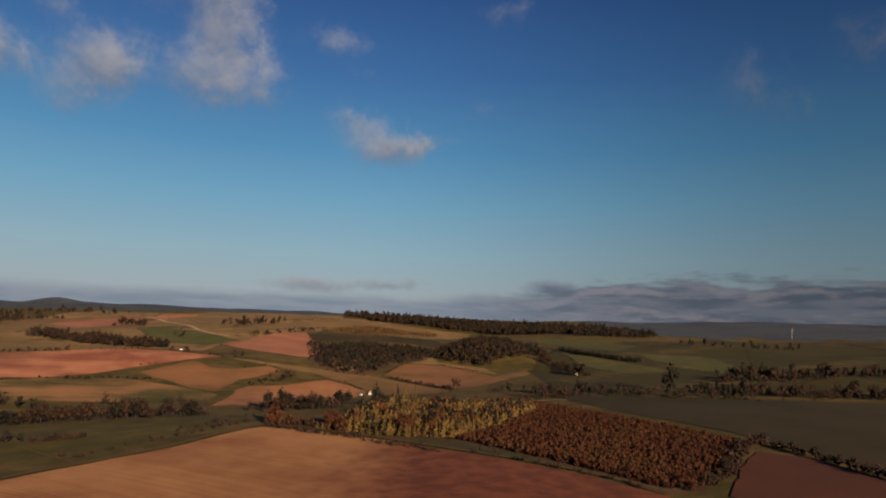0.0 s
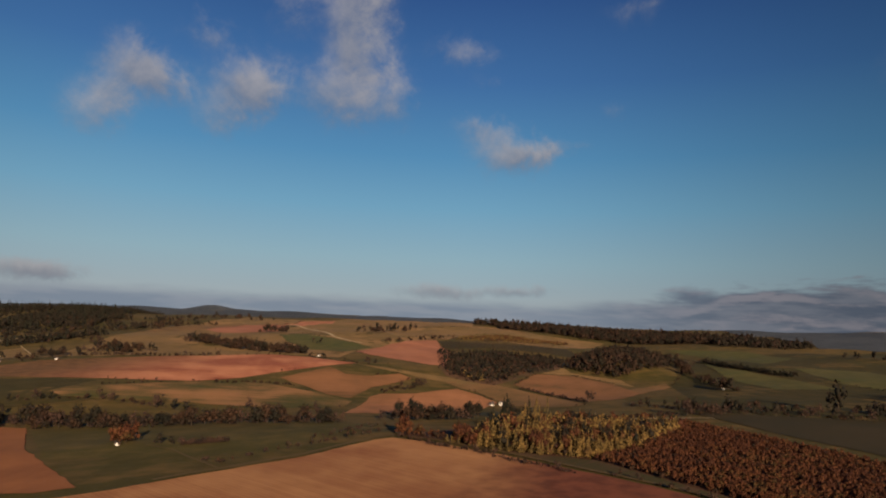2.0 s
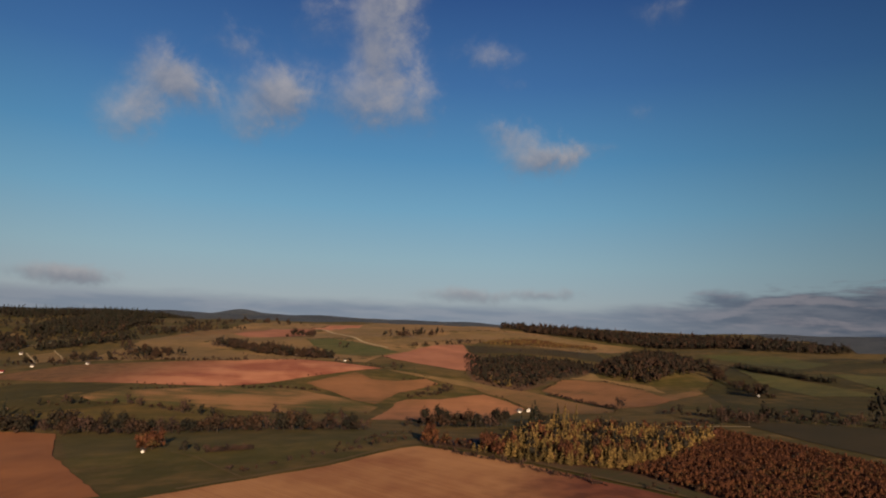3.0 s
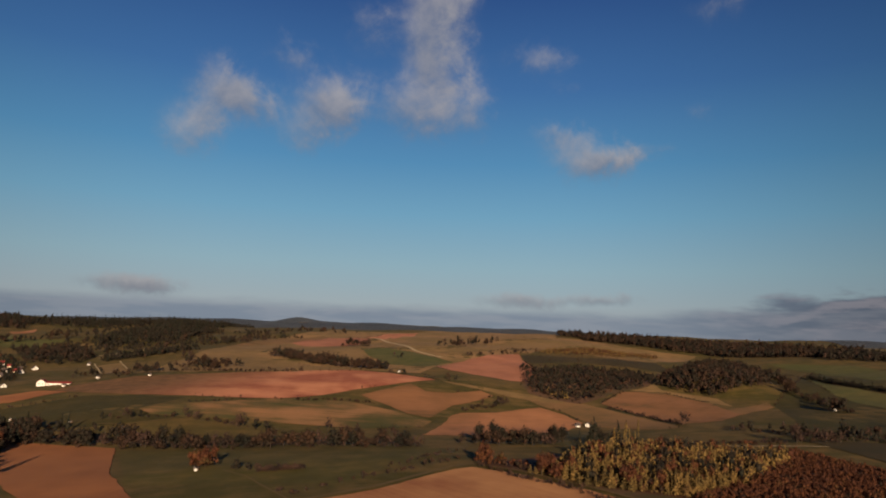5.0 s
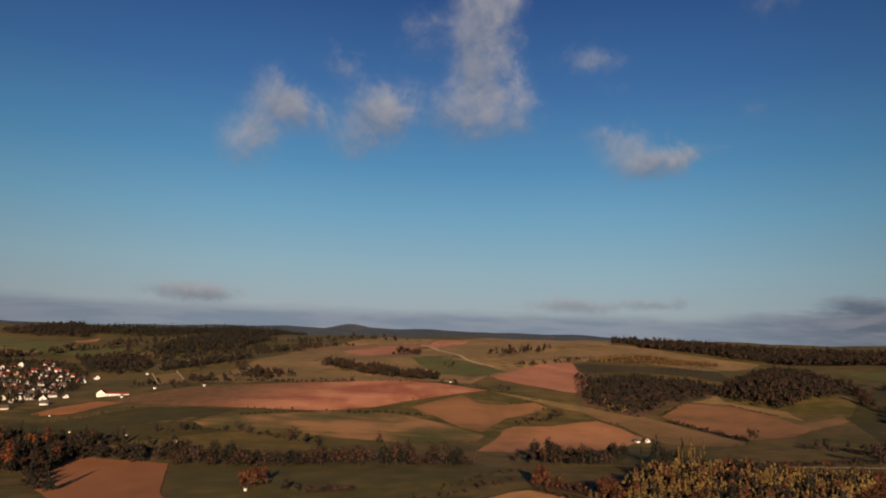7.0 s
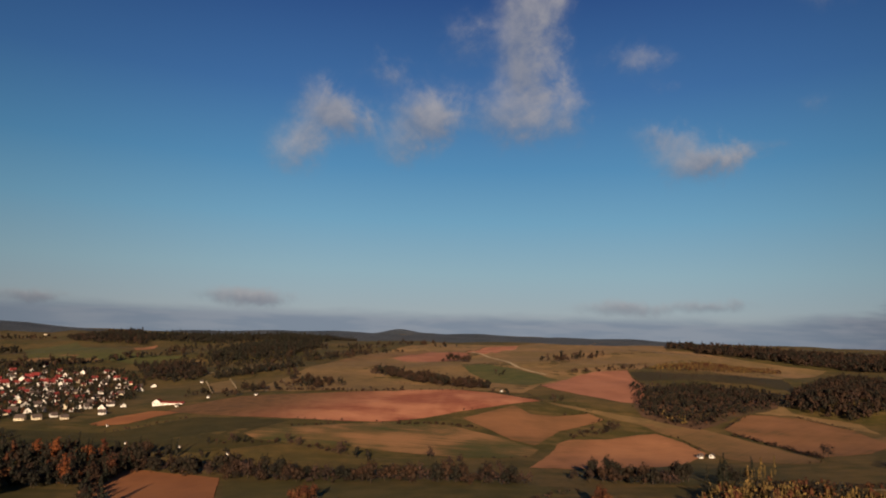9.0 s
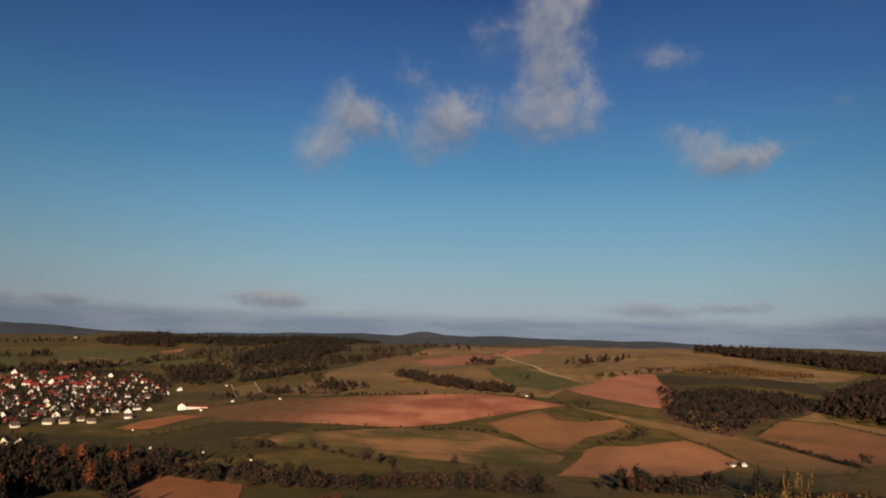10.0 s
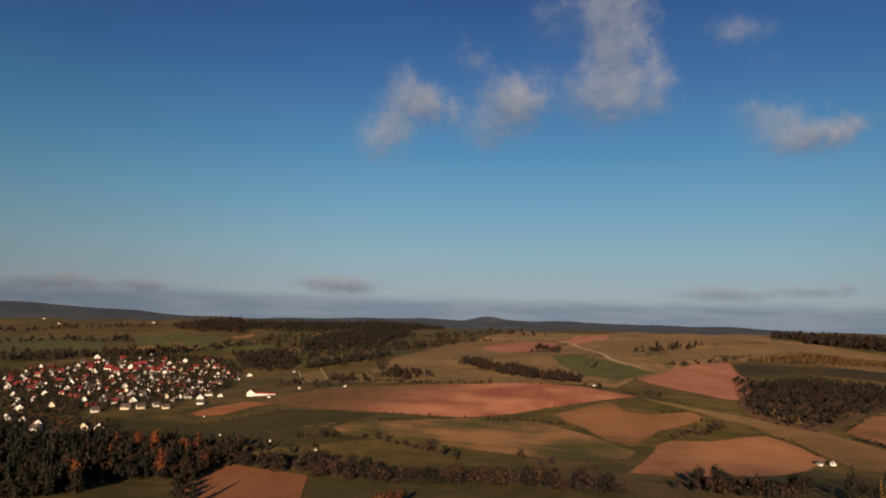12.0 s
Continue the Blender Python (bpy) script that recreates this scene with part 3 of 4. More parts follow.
ribbon("farm_track", M["verge"], 3, "grassy track along the large field", [(-86, 296), (-55, 317), (-22, 346), (18, 400), (31, 409), (56, 392), (85, 358), (120, 308), (144, 276), (169, 235), (184, 201)])
ribbon("farm_track", M["verge"], 1.1, "worn footpath over the pasture", [(-116, 390), (-96, 369), (-70, 328), (-59, 311)])
ribbon("farm_track", M["track"], 2, "pale garden path on the slope", [(-545, 1095), (-478, 977), (-441, 910)])
ribbon("farm_track", M["track"], 2, "pale path between meadows", [(-513, 1116), (-434, 973)])
ribbon("farm_track", M["verge"], 1.6, "grassy track along the pasture", [(-279, 573), (-252, 574), (-224, 600), (-192, 597), (-153, 584), (-113, 576)])
ribbon("farm_road", M["track"], 3.0, "pale farm road behind the plantation", [(234, 530), (254, 531), (286, 529), (323, 524)])


# ---- trees ----
BALL = bmesh.new()
bmesh.ops.create_icosphere(BALL, subdivisions=1, radius=1.0)
BALL_POINTS, BALL_FACES = [v.co.copy() for v in BALL.verts], [tuple(v.index for v in f.verts) for f in BALL.faces]
BALL.free()


def masses(shape, tall, wide, rs, many):
    """The foliage masses of a crown: centre and half axes of each."""
    out = []
    if shape == "broad":
        out.append((Vector((0, 0, tall * 0.58)), Vector((wide * 0.30, wide * 0.30, tall * 0.36))))
        for i in range(many - 1):
            w, up = 6.283 * (i + rs.uniform(-0.3, 0.3)) / (many - 1), rs.uniform(0.24, 0.82)
            r = wide * rs.uniform(0.16, 0.25)
            reach = wide * 0.5 - r * 0.9 if up < 0.6 else wide * 0.28
            out.append((Vector((math.cos(w) * reach, math.sin(w) * reach, tall * up)), Vector((r, r, r * rs.uniform(0.85, 1.3)))))
    else:
        for i in range(many):
            f = (i + 0.5) / many
            width = (1.05 - f) if shape == "cone" else math.sin(math.pi * min(0.97, 0.2 + 0.72 * f)) ** 0.8
            r = max(0.12, width) * wide * 0.5
            off = wide * 0.12
            out.append((Vector((rs.uniform(-off, off), rs.uniform(-off, off), tall * (0.08 + 0.88 * f))), Vector((r, r, tall * 0.72 / many))))
    return out


def leafy(rnd, n, lumps, size, fill):
    """A crown: uneven inner masses, with n leaf clumps, each a bent pair of triangles, standing out from them."""
    verts, faces = [], []
    for c, r in lumps:
        k = len(verts)
        for p in BALL_POINTS:
            j = rnd.uniform(0.7, 1.1) * fill
            verts.append(c + Vector((p.x * r.x, p.y * r.y, p.z * r.z)) * j)
        faces += [tuple(k + i for i in f) for f in BALL_FACES]
    weights = [r.x * (r.x + r.z) for _, r in lumps]
    for _ in range(n):
        c, r = rnd.choices(lumps, weights)[0]
        d = Vector((rnd.gauss(0, 1), rnd.gauss(0, 1), rnd.gauss(0.25, 1))).normalized()
        at = c + Vector((d.x * r.x, d.y * r.y, d.z * r.z)) * rnd.uniform(0.78, 1.2)
        out = (d + Vector((rnd.gauss(0, 0.6), rnd.gauss(0, 0.6), rnd.gauss(0, 0.6)))).normalized()
        a = out.cross(Vector((rnd.gauss(0, 1), rnd.gauss(0, 1), rnd.gauss(0, 1)))).normalized()
        b = out.cross(a)
        s = size * rnd.uniform(0.6, 1.35)
        k = len(verts)
        verts += [at + a * s, at + b * s * 0.7, at - a * s * 0.8 + b * s * 0.15, at - b * s * 0.7 - out * s * 0.35]
        faces += [(k, k + 1, k + 2), (k, k + 2, k + 3)]
    return verts, faces


def stem(rnd, tall, thick, limbs, spread, first=0.35, sides=5):
    """A tapered trunk with limbs."""
    verts, faces = [], []

    def rod(a, b, ra, rb, sides):
        d = (b - a).normalized()
        u = d.orthogonal().normalized()
        v = d.cross(u)
        k = len(verts)
        for c, r in ((a, ra), (b, rb)):
            for i in range(sides):
                w = 2 * math.pi * i / sides
                verts.append(c + u * math.cos(w) * r + v * math.sin(w) * r)
        for i in range(sides):
            j = (i + 1) % sides
            faces.append((k + i, k + j, k + sides + j, k + sides + i))
        faces.append(tuple(k + sides + i for i in range(sides)))
    bend = Vector((rnd.uniform(-0.03, 0.03) * tall, rnd.uniform(-0.03, 0.03) * tall, tall * 0.55))
    top = Vector((0, 0, tall))
    rod(Vector((0, 0, -0.4)), bend, thick, thick * 0.6, sides)
    rod(bend, top, thick * 0.6, thick * 0.1, sides)
    for i in range(limbs):
        f = first + (0.9 - first) * i / max(limbs - 1, 1)
        w = rnd.uniform(0, 6.283)
        a = Vector((0, 0, 0)).lerp(bend, f / 0.55) if f < 0.55 else bend.lerp(top, (f - 0.55) / 0.45)
        rod(a, a + Vector((math.cos(w) * spread, math.sin(w) * spread, spread * rnd.uniform(0.5, 1.1))) * (1.15 - f), thick * 0.35 * (1.2 - f), 0.03, 4)
    return verts, faces


def tree_mesh(shape, tall, wide, leaves, size, seed, thick=0.25, limbs=5, many=7, fill=0.76, sides=5):
    """Trunk and crown of one tree, as two lists of corners and faces."""
    rnd = random.Random(seed)
    s = stem(rnd, tall * (0.75 if shape == "broad" else 0.82), thick, limbs, wide * 0.45, 0.35, sides)
    return s, leafy(rnd, leaves, masses(shape, tall, wide, random.Random(seed + 1), many), size, fill)


# kind: shape, height, width, leaf clumps, clump size, leaves' material, everyday words
KINDS = {
    "oak": ("broad", 13, 11, 260, 0.62, "brown", "bushy brown autumn tree with an uneven crown"),
    "beech": ("broad", 13, 9.5, 280, 0.55, "rust", "rust-red autumn tree with a full crown"),
    "maple": ("column", 16, 7.5, 240, 0.6, "orange", "tall orange autumn tree with a full crown"),
    "young_oak": ("broad", 5.5, 4.4, 80, 0.42, "rust", "low rust-brown young oak in the plantation"),
    "larch": ("cone", 10.5, 6.4, 190, 0.46, "yellow", "golden-yellow slim tree in the plantation"),
    "poplar": ("column", 20, 3.4, 130, 0.5, "yellow", "tall slim golden poplar"),
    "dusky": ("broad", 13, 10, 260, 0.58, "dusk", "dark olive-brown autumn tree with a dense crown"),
    "golden_bush": ("column", 4.5, 3.6, 50, 0.5, "yellow", "small golden-yellow bush among rough grass"),
    "ash": ("broad", 12, 8.5, 170, 0.42, "bare", "nearly bare grey-brown tree with fine twigs"),
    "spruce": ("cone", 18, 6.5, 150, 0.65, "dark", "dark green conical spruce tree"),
    "hawthorn": ("broad", 4.2, 5, 90, 0.38, "brown", "low brown hedgerow bush"),
    "thorn": ("broad", 4.5, 5.5, 70, 0.38, "bare", "low grey-brown leafless bush"),
}
FORMS = ((1, 1), (1.15, 0.88), (0.85, 1.05), (0.97, 1.14))
SHAPES = {k: [tree_mesh(v[0], v[1] * f, v[2] * g, v[3], v[4], 31 * i + 7, 0.14 + v[1] * 0.013, 5 if v[1] > 6 else 2, 8 if v[1] > 6 and v[0] == "broad" else 5, 0.5 if k in ("ash", "thorn") else 0.72) for i, (f, g) in enumerate(FORMS)] for k, v in KINDS.items()}
PROTO, COUNT = {}, {}


def ground_at(x, y):
    return float(height(x, y))


def tree(kind, x, y, size, turn, group):
    """One tree as a thing of its own, with its trunk and crown."""
    i = int(turn * 3) % 4
    COUNT[kind] = COUNT.get(kind, 0) + 1
    m = pose(x, y, ground_at(x, y), 0, 0, turn) @ Matrix.Scale(size, 4)
    name = {"young_oak": "oak_sapling", "hawthorn": "hawthorn_bush", "thorn": "thorn_bush", "golden_bush": "golden_bush"}.get(kind, kind + "_tree")
    if (kind, i) in PROTO:
        trunk_me, crown_me = PROTO[kind, i]
    else:
        made = []
        for part_name, (verts, faces), mat in zip(("trunk", "crown"), SHAPES[kind][i], (M["bark"], L[KINDS[kind][5]])):
            me = bpy.data.meshes.new(part_name)
            me.from_pydata(verts, [], faces)
            me.materials.append(mat)
            me.shade_smooth()
            made.append(me)
        trunk_me, crown_me = PROTO[kind, i] = made
    top = new(name)
    top.matrix_world = m
    top.empty_display_size = 0.5
    for part_name, me in (("trunk", trunk_me), ("crown", crown_me)):
        new(part_name, me).parent = top
    return tagged(top, KINDS[kind][6], "bush" if kind in ("hawthorn", "thorn", "golden_bush") else "tree", group)


# coarser trees for woods that stay far off
FAR = {k: [tree_mesh(v[0], v[1] * f, v[2] * g, 30 if v[1] > 6 else 20, v[4] * (1.75 if v[1] > 6 else 1.45), 31 * i + 7, 0.14 + v[1] * 0.013, 0, 3 if v[1] > 6 else 2, 0.55 if k in ("ash", "thorn") else 0.78, 3) for i, (f, g) in enumerate(FORMS)] for k, v in KINDS.items()}


def thicket(name, label, spots):
    """Many trees past counting as one object: spots of (kind, x, y, size, turn)."""
    ready = {}
    order = ["bark"]
    corners, loops, starts, mats, base = [], [], [], [], 0
    for kind, x, y, size, turn in spots:
        i = int(turn * 3) % 4
        if (kind, i) not in ready:
            if KINDS[kind][5] not in order:
                order.append(KINDS[kind][5])
            (tv, tf), (cv, cf) = FAR[kind][i]
            v = np.array([tuple(q) for q in tv + cv])
            flat = [q for f in tf for q in f] + [q + len(tv) for f in cf for q in f]
            ready[kind, i] = v, np.array(flat), np.array([len(f) for f in tf + cf]), np.array([0] * len(tf) + [order.index(KINDS[kind][5])] * len(cf))
        v, flat, counts, which = ready[kind, i]
        c, s = math.cos(radians(turn)) * size, math.sin(radians(turn)) * size
        corners.append(np.stack([x + v[:, 0] * c - v[:, 1] * s, y + v[:, 0] * s + v[:, 1] * c, ground_at(x, y) + v[:, 2] * size], 1))
        loops.append(flat + base)
        starts.append(counts)
        mats.append(which)
        base += len(v)
    co, lo, counts = np.concatenate(corners), np.concatenate(loops), np.concatenate(starts)
    me = bpy.data.meshes.new(name)
    me.vertices.add(len(co))
    me.vertices.foreach_set("co", co.ravel())
    me.loops.add(len(lo))
    me.loops.foreach_set("vertex_index", lo)
    me.polygons.add(len(counts))
    me.polygons.foreach_set("loop_start", np.concatenate([[0], np.cumsum(counts)[:-1]]))
    for mat in order:
        me.materials.append(M["bark"] if mat == "bark" else L[mat])
    me.polygons.foreach_set("material_index", np.concatenate(mats))
    me.update(calc_edges=True)
    me.validate()
    me.shade_smooth()
    return tagged(new(name, me), label, "woodland", kind="stuff")


def inside(x, y, outline):
    hit = False
    for (x0, y0), (x1, y1) in zip(outline, outline[1:] + outline[:1]):
        if (y0 > y) != (y1 > y) and x < x0 + (x1 - x0) * (y - y0) / (y1 - y0):
            hit = not hit
    return hit


def plant(kinds, gap, size, outline, turn=0.0, loose=0.35, row=0.0):
    """Spots for trees over an outline, in rough rows along a bearing: kinds is a string of names to choose from."""
    rnd, out, names = random.Random(int(gap * 100) + len(outline)), [], kinds.split()
    row = row or gap
    xs, ys = [p[0] for p in outline], [p[1] for p in outline]
    cx, cy = sum(xs) / len(xs), sum(ys) / len(ys)
    half = max(max(xs) - min(xs), max(ys) - min(ys))
    n, m = int(half / gap) + 1, int(half / row) + 1
    ca, sa = math.cos(radians(turn)), math.sin(radians(turn))
    for i in range(-n, n):
        for j in range(-m, m):
            u, v = (i + rnd.uniform(-loose, loose)) * gap, (j + rnd.uniform(-loose, loose)) * row
            x, y = cx + u * ca - v * sa, cy + u * sa + v * ca
            pick = (rnd.choice(names), rnd.uniform(0.7, 1.3) * size, rnd.uniform(0, 360))
            if inside(x, y, outline):
                out.append((pick[0], x, y, pick[1], pick[2]))
    return out


def belt(kinds, gap, size, width, points):
    """Spots for trees along a line, over a width."""
    rnd, out, names = random.Random(int(points[0][0] * 3) + len(points)), [], kinds.split()
    for (x0, y0), (x1, y1) in zip(points, points[1:]):
        d = math.hypot(x1 - x0, y1 - y0)
        for i in range(max(1, int(d / gap))):
            f = (i + rnd.random()) * gap / max(d, gap)
            side = rnd.uniform(-0.5, 0.5) * width
            out.append((rnd.choice(names), x0 + (x1 - x0) * f - (y1 - y0) / max(d, 1) * side, y0 + (y1 - y0) * f + (x1 - x0) / max(d, 1) * side, size * rnd.choice((0.55, 0.8, 0.9, 1.0, 1.1, 1.35)) * rnd.uniform(0.9, 1.1), rnd.uniform(0, 360)))
    return out


def grow(spots, label, group, keep=300):
    """The nearest spots become trees of their own, the rest one wood."""
    spots = sorted(spots, key=lambda s: math.hypot(s[1], s[2]))
    rest = spots[keep:]
    for spot in spots[:keep]:
        if COUNT.get(spot[0], 0) < 245:
            tree(*spot, group)
        else:
            rest.append(spot)
    if rest:
        thicket("woodland", label, rest)



# ---- outlines of woods and lines of hedges, in plan ----
RUST = [(282, 502), (302, 405), (317, 301), (244, 237), (199, 198), (186, 204), (167, 258), (136, 329), (182, 375)]
GOLD = [(60, 425), (62, 390), (75, 382), (111, 474), (166, 502), (262, 464), (176, 362), (134, 333), (85, 356), (62, 386)]
VILLAGE = [(-957, 884), (-989, 976), (-969, 1067), (-880, 1180), (-760, 1170), (-650, 1080), (-560, 900), (-510, 780), (-535, 690), (-575, 655), (-700, 660)]
RIDGE = [(459, 2329), (521, 2293), (524, 2183), (615, 2052), (701, 1952), (774, 1886), (841, 1790), (946, 1730), (1157, 1737), (1305, 1958), (1127, 2126), (816, 2271), (477, 2421)]
COPSE = [(164, 1144), (189, 1129), (302, 1264), (396, 1295), (425, 1234), (351, 1032), (272, 948), (230, 887), (195, 842), (165, 865), (140, 893), (140, 938)]
KNOLL = [(356, 1022), (494, 1330), (689, 1613), (758, 1585), (663, 1254), (524, 1008), (449, 958), (409, 940), (382, 973)]
FARWOOD = [(-1415, 1945), (-1298, 2125), (-1153, 2359), (-953, 2437), (-1067, 3271), (-845, 3227), (-679, 2091), (-806, 1970), (-911, 1873), (-1109, 1885), (-1243, 1821)]
LEFTWOOD = [(-848, 1360), (-739, 1416), (-601, 1203), (-558, 1078), (-669, 1118)]
GARDENS = [(-1011, 890), (-951, 996), (-953, 1132), (-884, 1263), (-771, 1235), (-655, 1092), (-540, 880), (-512, 742), (-550, 674), (-563, 647), (-564, 611), (-684, 618)]
LOWGARDENS = [(-680, 650), (-560, 628), (-478, 602), (-470, 535), (-520, 520), (-610, 560)]
SLOPE = [(-458, 431), (-476, 518), (-474, 560), (-413, 552), (-378, 568), (-330, 564), (-290, 550), (-311, 526), (-293, 457), (-393, 377)]
DARKSLOPE = [(-585, 530), (-500, 508), (-408, 472), (-362, 430), (-326, 390), (-364, 345), (-520, 420)]
HEDGEWOOD = [(-271, 1191), (-204, 1129), (-147, 1065), (-101, 1031), (-59, 1022)]
VALLEYLINE = [(-329, 515), (-278, 511), (-230, 501), (-184, 498), (-141, 496), (-104, 494), (-71, 494), (-38, 495), (-1, 505)]
CLUMP = [(31, 515), (56, 524), (81, 518), (114, 529)]
SPRUCES = [(123, 531), (163, 547)]
LOWRUST = [(162, 529), (201, 537), (238, 540), (277, 542)]
PALE = [(281, 548), (317, 550), (357, 552)]
FIELDHEDGE = [(226, 813), (246, 780), (259, 725), (265, 678)]
ROUNDTREES = [(264, 683), (282, 690)]
DARKBLOCK = [(688, 1177), (673, 1067), (677, 980), (696, 924)]
EDGEROW = [(642, 1216), (546, 978), (519, 859), (493, 771)]
MIDROW = [(-376, 940), (-286, 924), (-225, 941), (-174, 969)]
LOWHEDGE = [(-138, 726), (-115, 747), (-85, 750), (-52, 742)]
SCRUB = [(40, 742), (68, 776), (98, 817)]
CREST = [(31, 1407), (82, 1543), (120, 1655), (171, 1734), (198, 1792)]
CRESTLOW = [(75, 1257), (118, 1314), (207, 1428)]
FARTREES = [(-191, 1516), (-151, 1488), (-122, 1437)]
FARROW = [(-469, 1498), (-437, 1627), (-496, 1972), (-427, 2344), (-241, 2115)]
LONETREES = [(-146, 578), (-135, 573), (-85, 591), (-66, 575), (-58, 578)]
PASTURETREES = [(-283, 588), (-260, 595), (-253, 597), (-256, 565), (-267, 545)]
DARKSTRIP = [(-545, 1120), (-490, 1175), (-440, 1265)]
VILLAGETOP = [(-1098, 1006), (-1038, 1098), (-969, 1200), (-945, 1332)]
PASTUREROW = [(-280, 590), (-258, 596), (-242, 598), (-222, 602), (-205, 603), (-180, 594), (-150, 582)]
FAROLIVE = [(-359, 1010), (-354, 1076), (-298, 1019), (-297, 934)]
BEHIND = [(-1149, 1035), (-1064, 1145), (-1004, 1230), (-940, 1328), (-893, 1477), (-821, 1566)]
RIGHTWOOD = [(552, 527), (634, 514), (727, 487)]
RIGHTBACK = [(621, 635), (749, 657), (869, 670), (1007, 686)]
RIGHTDARK = [(502, 548), (535, 518)]
RIGHTBIG = [(468, 570), (485, 568)]
RIGHTLOW = [(302, 641), (348, 572), (399, 544), (436, 530), (478, 511), (527, 494)]
HEDGE = [(212, 208), (245, 231), (294, 274), (327, 297), (328, 277), (326, 249), (320, 226), (312, 188)]
NEARHEDGE = [(34, 404), (54, 375), (76, 347), (95, 319), (115, 295)]
PLANTFRONT = [(35, 416), (52, 408), (72, 390), (94, 366), (128, 340)]
NEARLOW = [(130, 295), (152, 260), (169, 230), (181, 201)]
TRACKROW = [(-66, 322), (-50, 345), (-34, 364), (-17, 378), (-1, 396), (18, 421), (27, 432)]
FIELDSIDE = [(-314, 508), (-300, 470), (-285, 432), (-272, 408), (-250, 388)]
DITCH = [(-95, 384), (-82, 388), (-69, 391)]
PATHBUSH = [(-113, 394), (-104, 389), (-99, 388)]
PALEBUSH = [(-72, 334), (-70, 331)]
YARD = [(-408, 904), (-379, 896), (-368, 909)]
RUSTSTRIP = [(227, 1420), (310, 1607), (426, 1755), (638, 1821), (605, 1730), (454, 1537), (303, 1471)]
LARCHROW = [(163, 897), (171, 878), (187, 860)]
HILLROW = [(-536, 1231), (-494, 1270), (-494, 1483), (-444, 1653), (-425, 1936)]
FARGREEN = [(1047, 1254), (1163, 1163), (1423, 1244)]
POPLARS = [(151, 537), (157, 538), (193, 589)]
DARKBAND = [(-764, 1488), (-785, 1758), (-794, 2374), (-606, 1925), (-559, 1516), (-645, 1453), (-708, 1410)]
BROWNHILL = [(-1500, 2001), (-1469, 2143), (-1377, 2233), (-1202, 2039), (-1066, 1753), (-1194, 1779), (-1333, 1835)]
PLAINROW = [(-1958, 1734), (-1647, 1860), (-1500, 1972)]
PLAINLOW = [(-1448, 1293), (-1467, 1524), (-1274, 1449)]
PLAINCLUMP = [(-1265, 1449), (-1203, 1464)]
CLUMPS_NEAR = [(-398, 947), (-385, 951), (-366, 951), (-457, 898), (-436, 903), (-402, 875), (-401, 1136), (-422, 1166)]
CLUMPS_MID = [(-57, 1195), (73, 1594), (82, 1543), (165, 1731), (202, 1416), (39, 933), (-39, 969), (-381, 1076), (-363, 1048), (-292, 1005), (-418, 964), (-393, 960), (-368, 1011)]
CLUMPS_FAR = [(-461, 1186), (-487, 1232), (-336, 996), (-474, 1496), (-546, 1972), (-516, 2011), (-537, 2028), (-400, 1966), (-464, 1582), (-490, 1188), (-508, 1146), (-543, 1154)]
LEFTHILL = [(-976, 1703), (-893, 1853), (-771, 1870), (-566, 1934), (-502, 1509), (-553, 1269), (-591, 1227), (-688, 1202)]
LEFTLOW = [(-759, 1507), (-705, 1583), (-613, 1658), (-501, 1552), (-541, 1336), (-616, 1280)]
SCRUBTOP = [(197, 1357), (326, 1492), (585, 1775), (449, 1380), (293, 1278), (174, 1137)]
SPUR = [(1123, 1918), (1238, 1904), (1277, 1780), (1313, 1695), (1284, 1632), (1102, 1583), (985, 1619)]
FARHEDGE = [(334, 597), (395, 579), (465, 566), (535, 551), (615, 542)]

# ---- woods ----
grow(plant("larch larch larch larch larch larch larch larch larch dusky larch beech larch", 3.0, 0.78, GOLD, 45, 0.25, 5.2), "golden-yellow plantation trees in rows", "golden plantation")
grow(plant("young_oak young_oak young_oak young_oak young_oak hawthorn", 2.2, 0.68, RUST, 45, 0.35, 2.9), "low rust-brown plantation of young trees", "rust plantation")
thicket("woodland", "dark brown wood along the ridge", plant("oak dusky oak ash dusky", 12, 1.45, RIDGE, 20, 0.7))
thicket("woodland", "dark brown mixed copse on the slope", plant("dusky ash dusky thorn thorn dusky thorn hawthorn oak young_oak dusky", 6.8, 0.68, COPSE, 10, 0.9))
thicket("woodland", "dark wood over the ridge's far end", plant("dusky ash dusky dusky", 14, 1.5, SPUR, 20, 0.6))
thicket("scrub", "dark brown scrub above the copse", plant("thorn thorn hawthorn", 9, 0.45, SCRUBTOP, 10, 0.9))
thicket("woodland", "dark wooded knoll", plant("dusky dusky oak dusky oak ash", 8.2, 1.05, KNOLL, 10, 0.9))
# cloud shade over the far slopes is put in as dark-leaved kinds
thicket("woodland", "far wooded hills, their cloud shade put in as dark trees", plant("dusky spruce dusky", 17, 1.2, FARWOOD, 20, 0.7))
thicket("woodland", "long wood on the far slope, its shade put in as dark trees", plant("dusky spruce dusky", 15, 1.1, DARKBAND, 30, 0.9))
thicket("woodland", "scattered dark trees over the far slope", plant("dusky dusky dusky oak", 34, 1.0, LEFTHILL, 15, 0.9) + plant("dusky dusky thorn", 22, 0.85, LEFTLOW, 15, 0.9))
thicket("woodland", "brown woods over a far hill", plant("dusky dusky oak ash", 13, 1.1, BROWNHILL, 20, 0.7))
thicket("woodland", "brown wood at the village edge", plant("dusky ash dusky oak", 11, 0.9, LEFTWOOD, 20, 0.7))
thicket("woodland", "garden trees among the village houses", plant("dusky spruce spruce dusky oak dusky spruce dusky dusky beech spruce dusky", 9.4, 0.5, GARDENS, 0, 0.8))
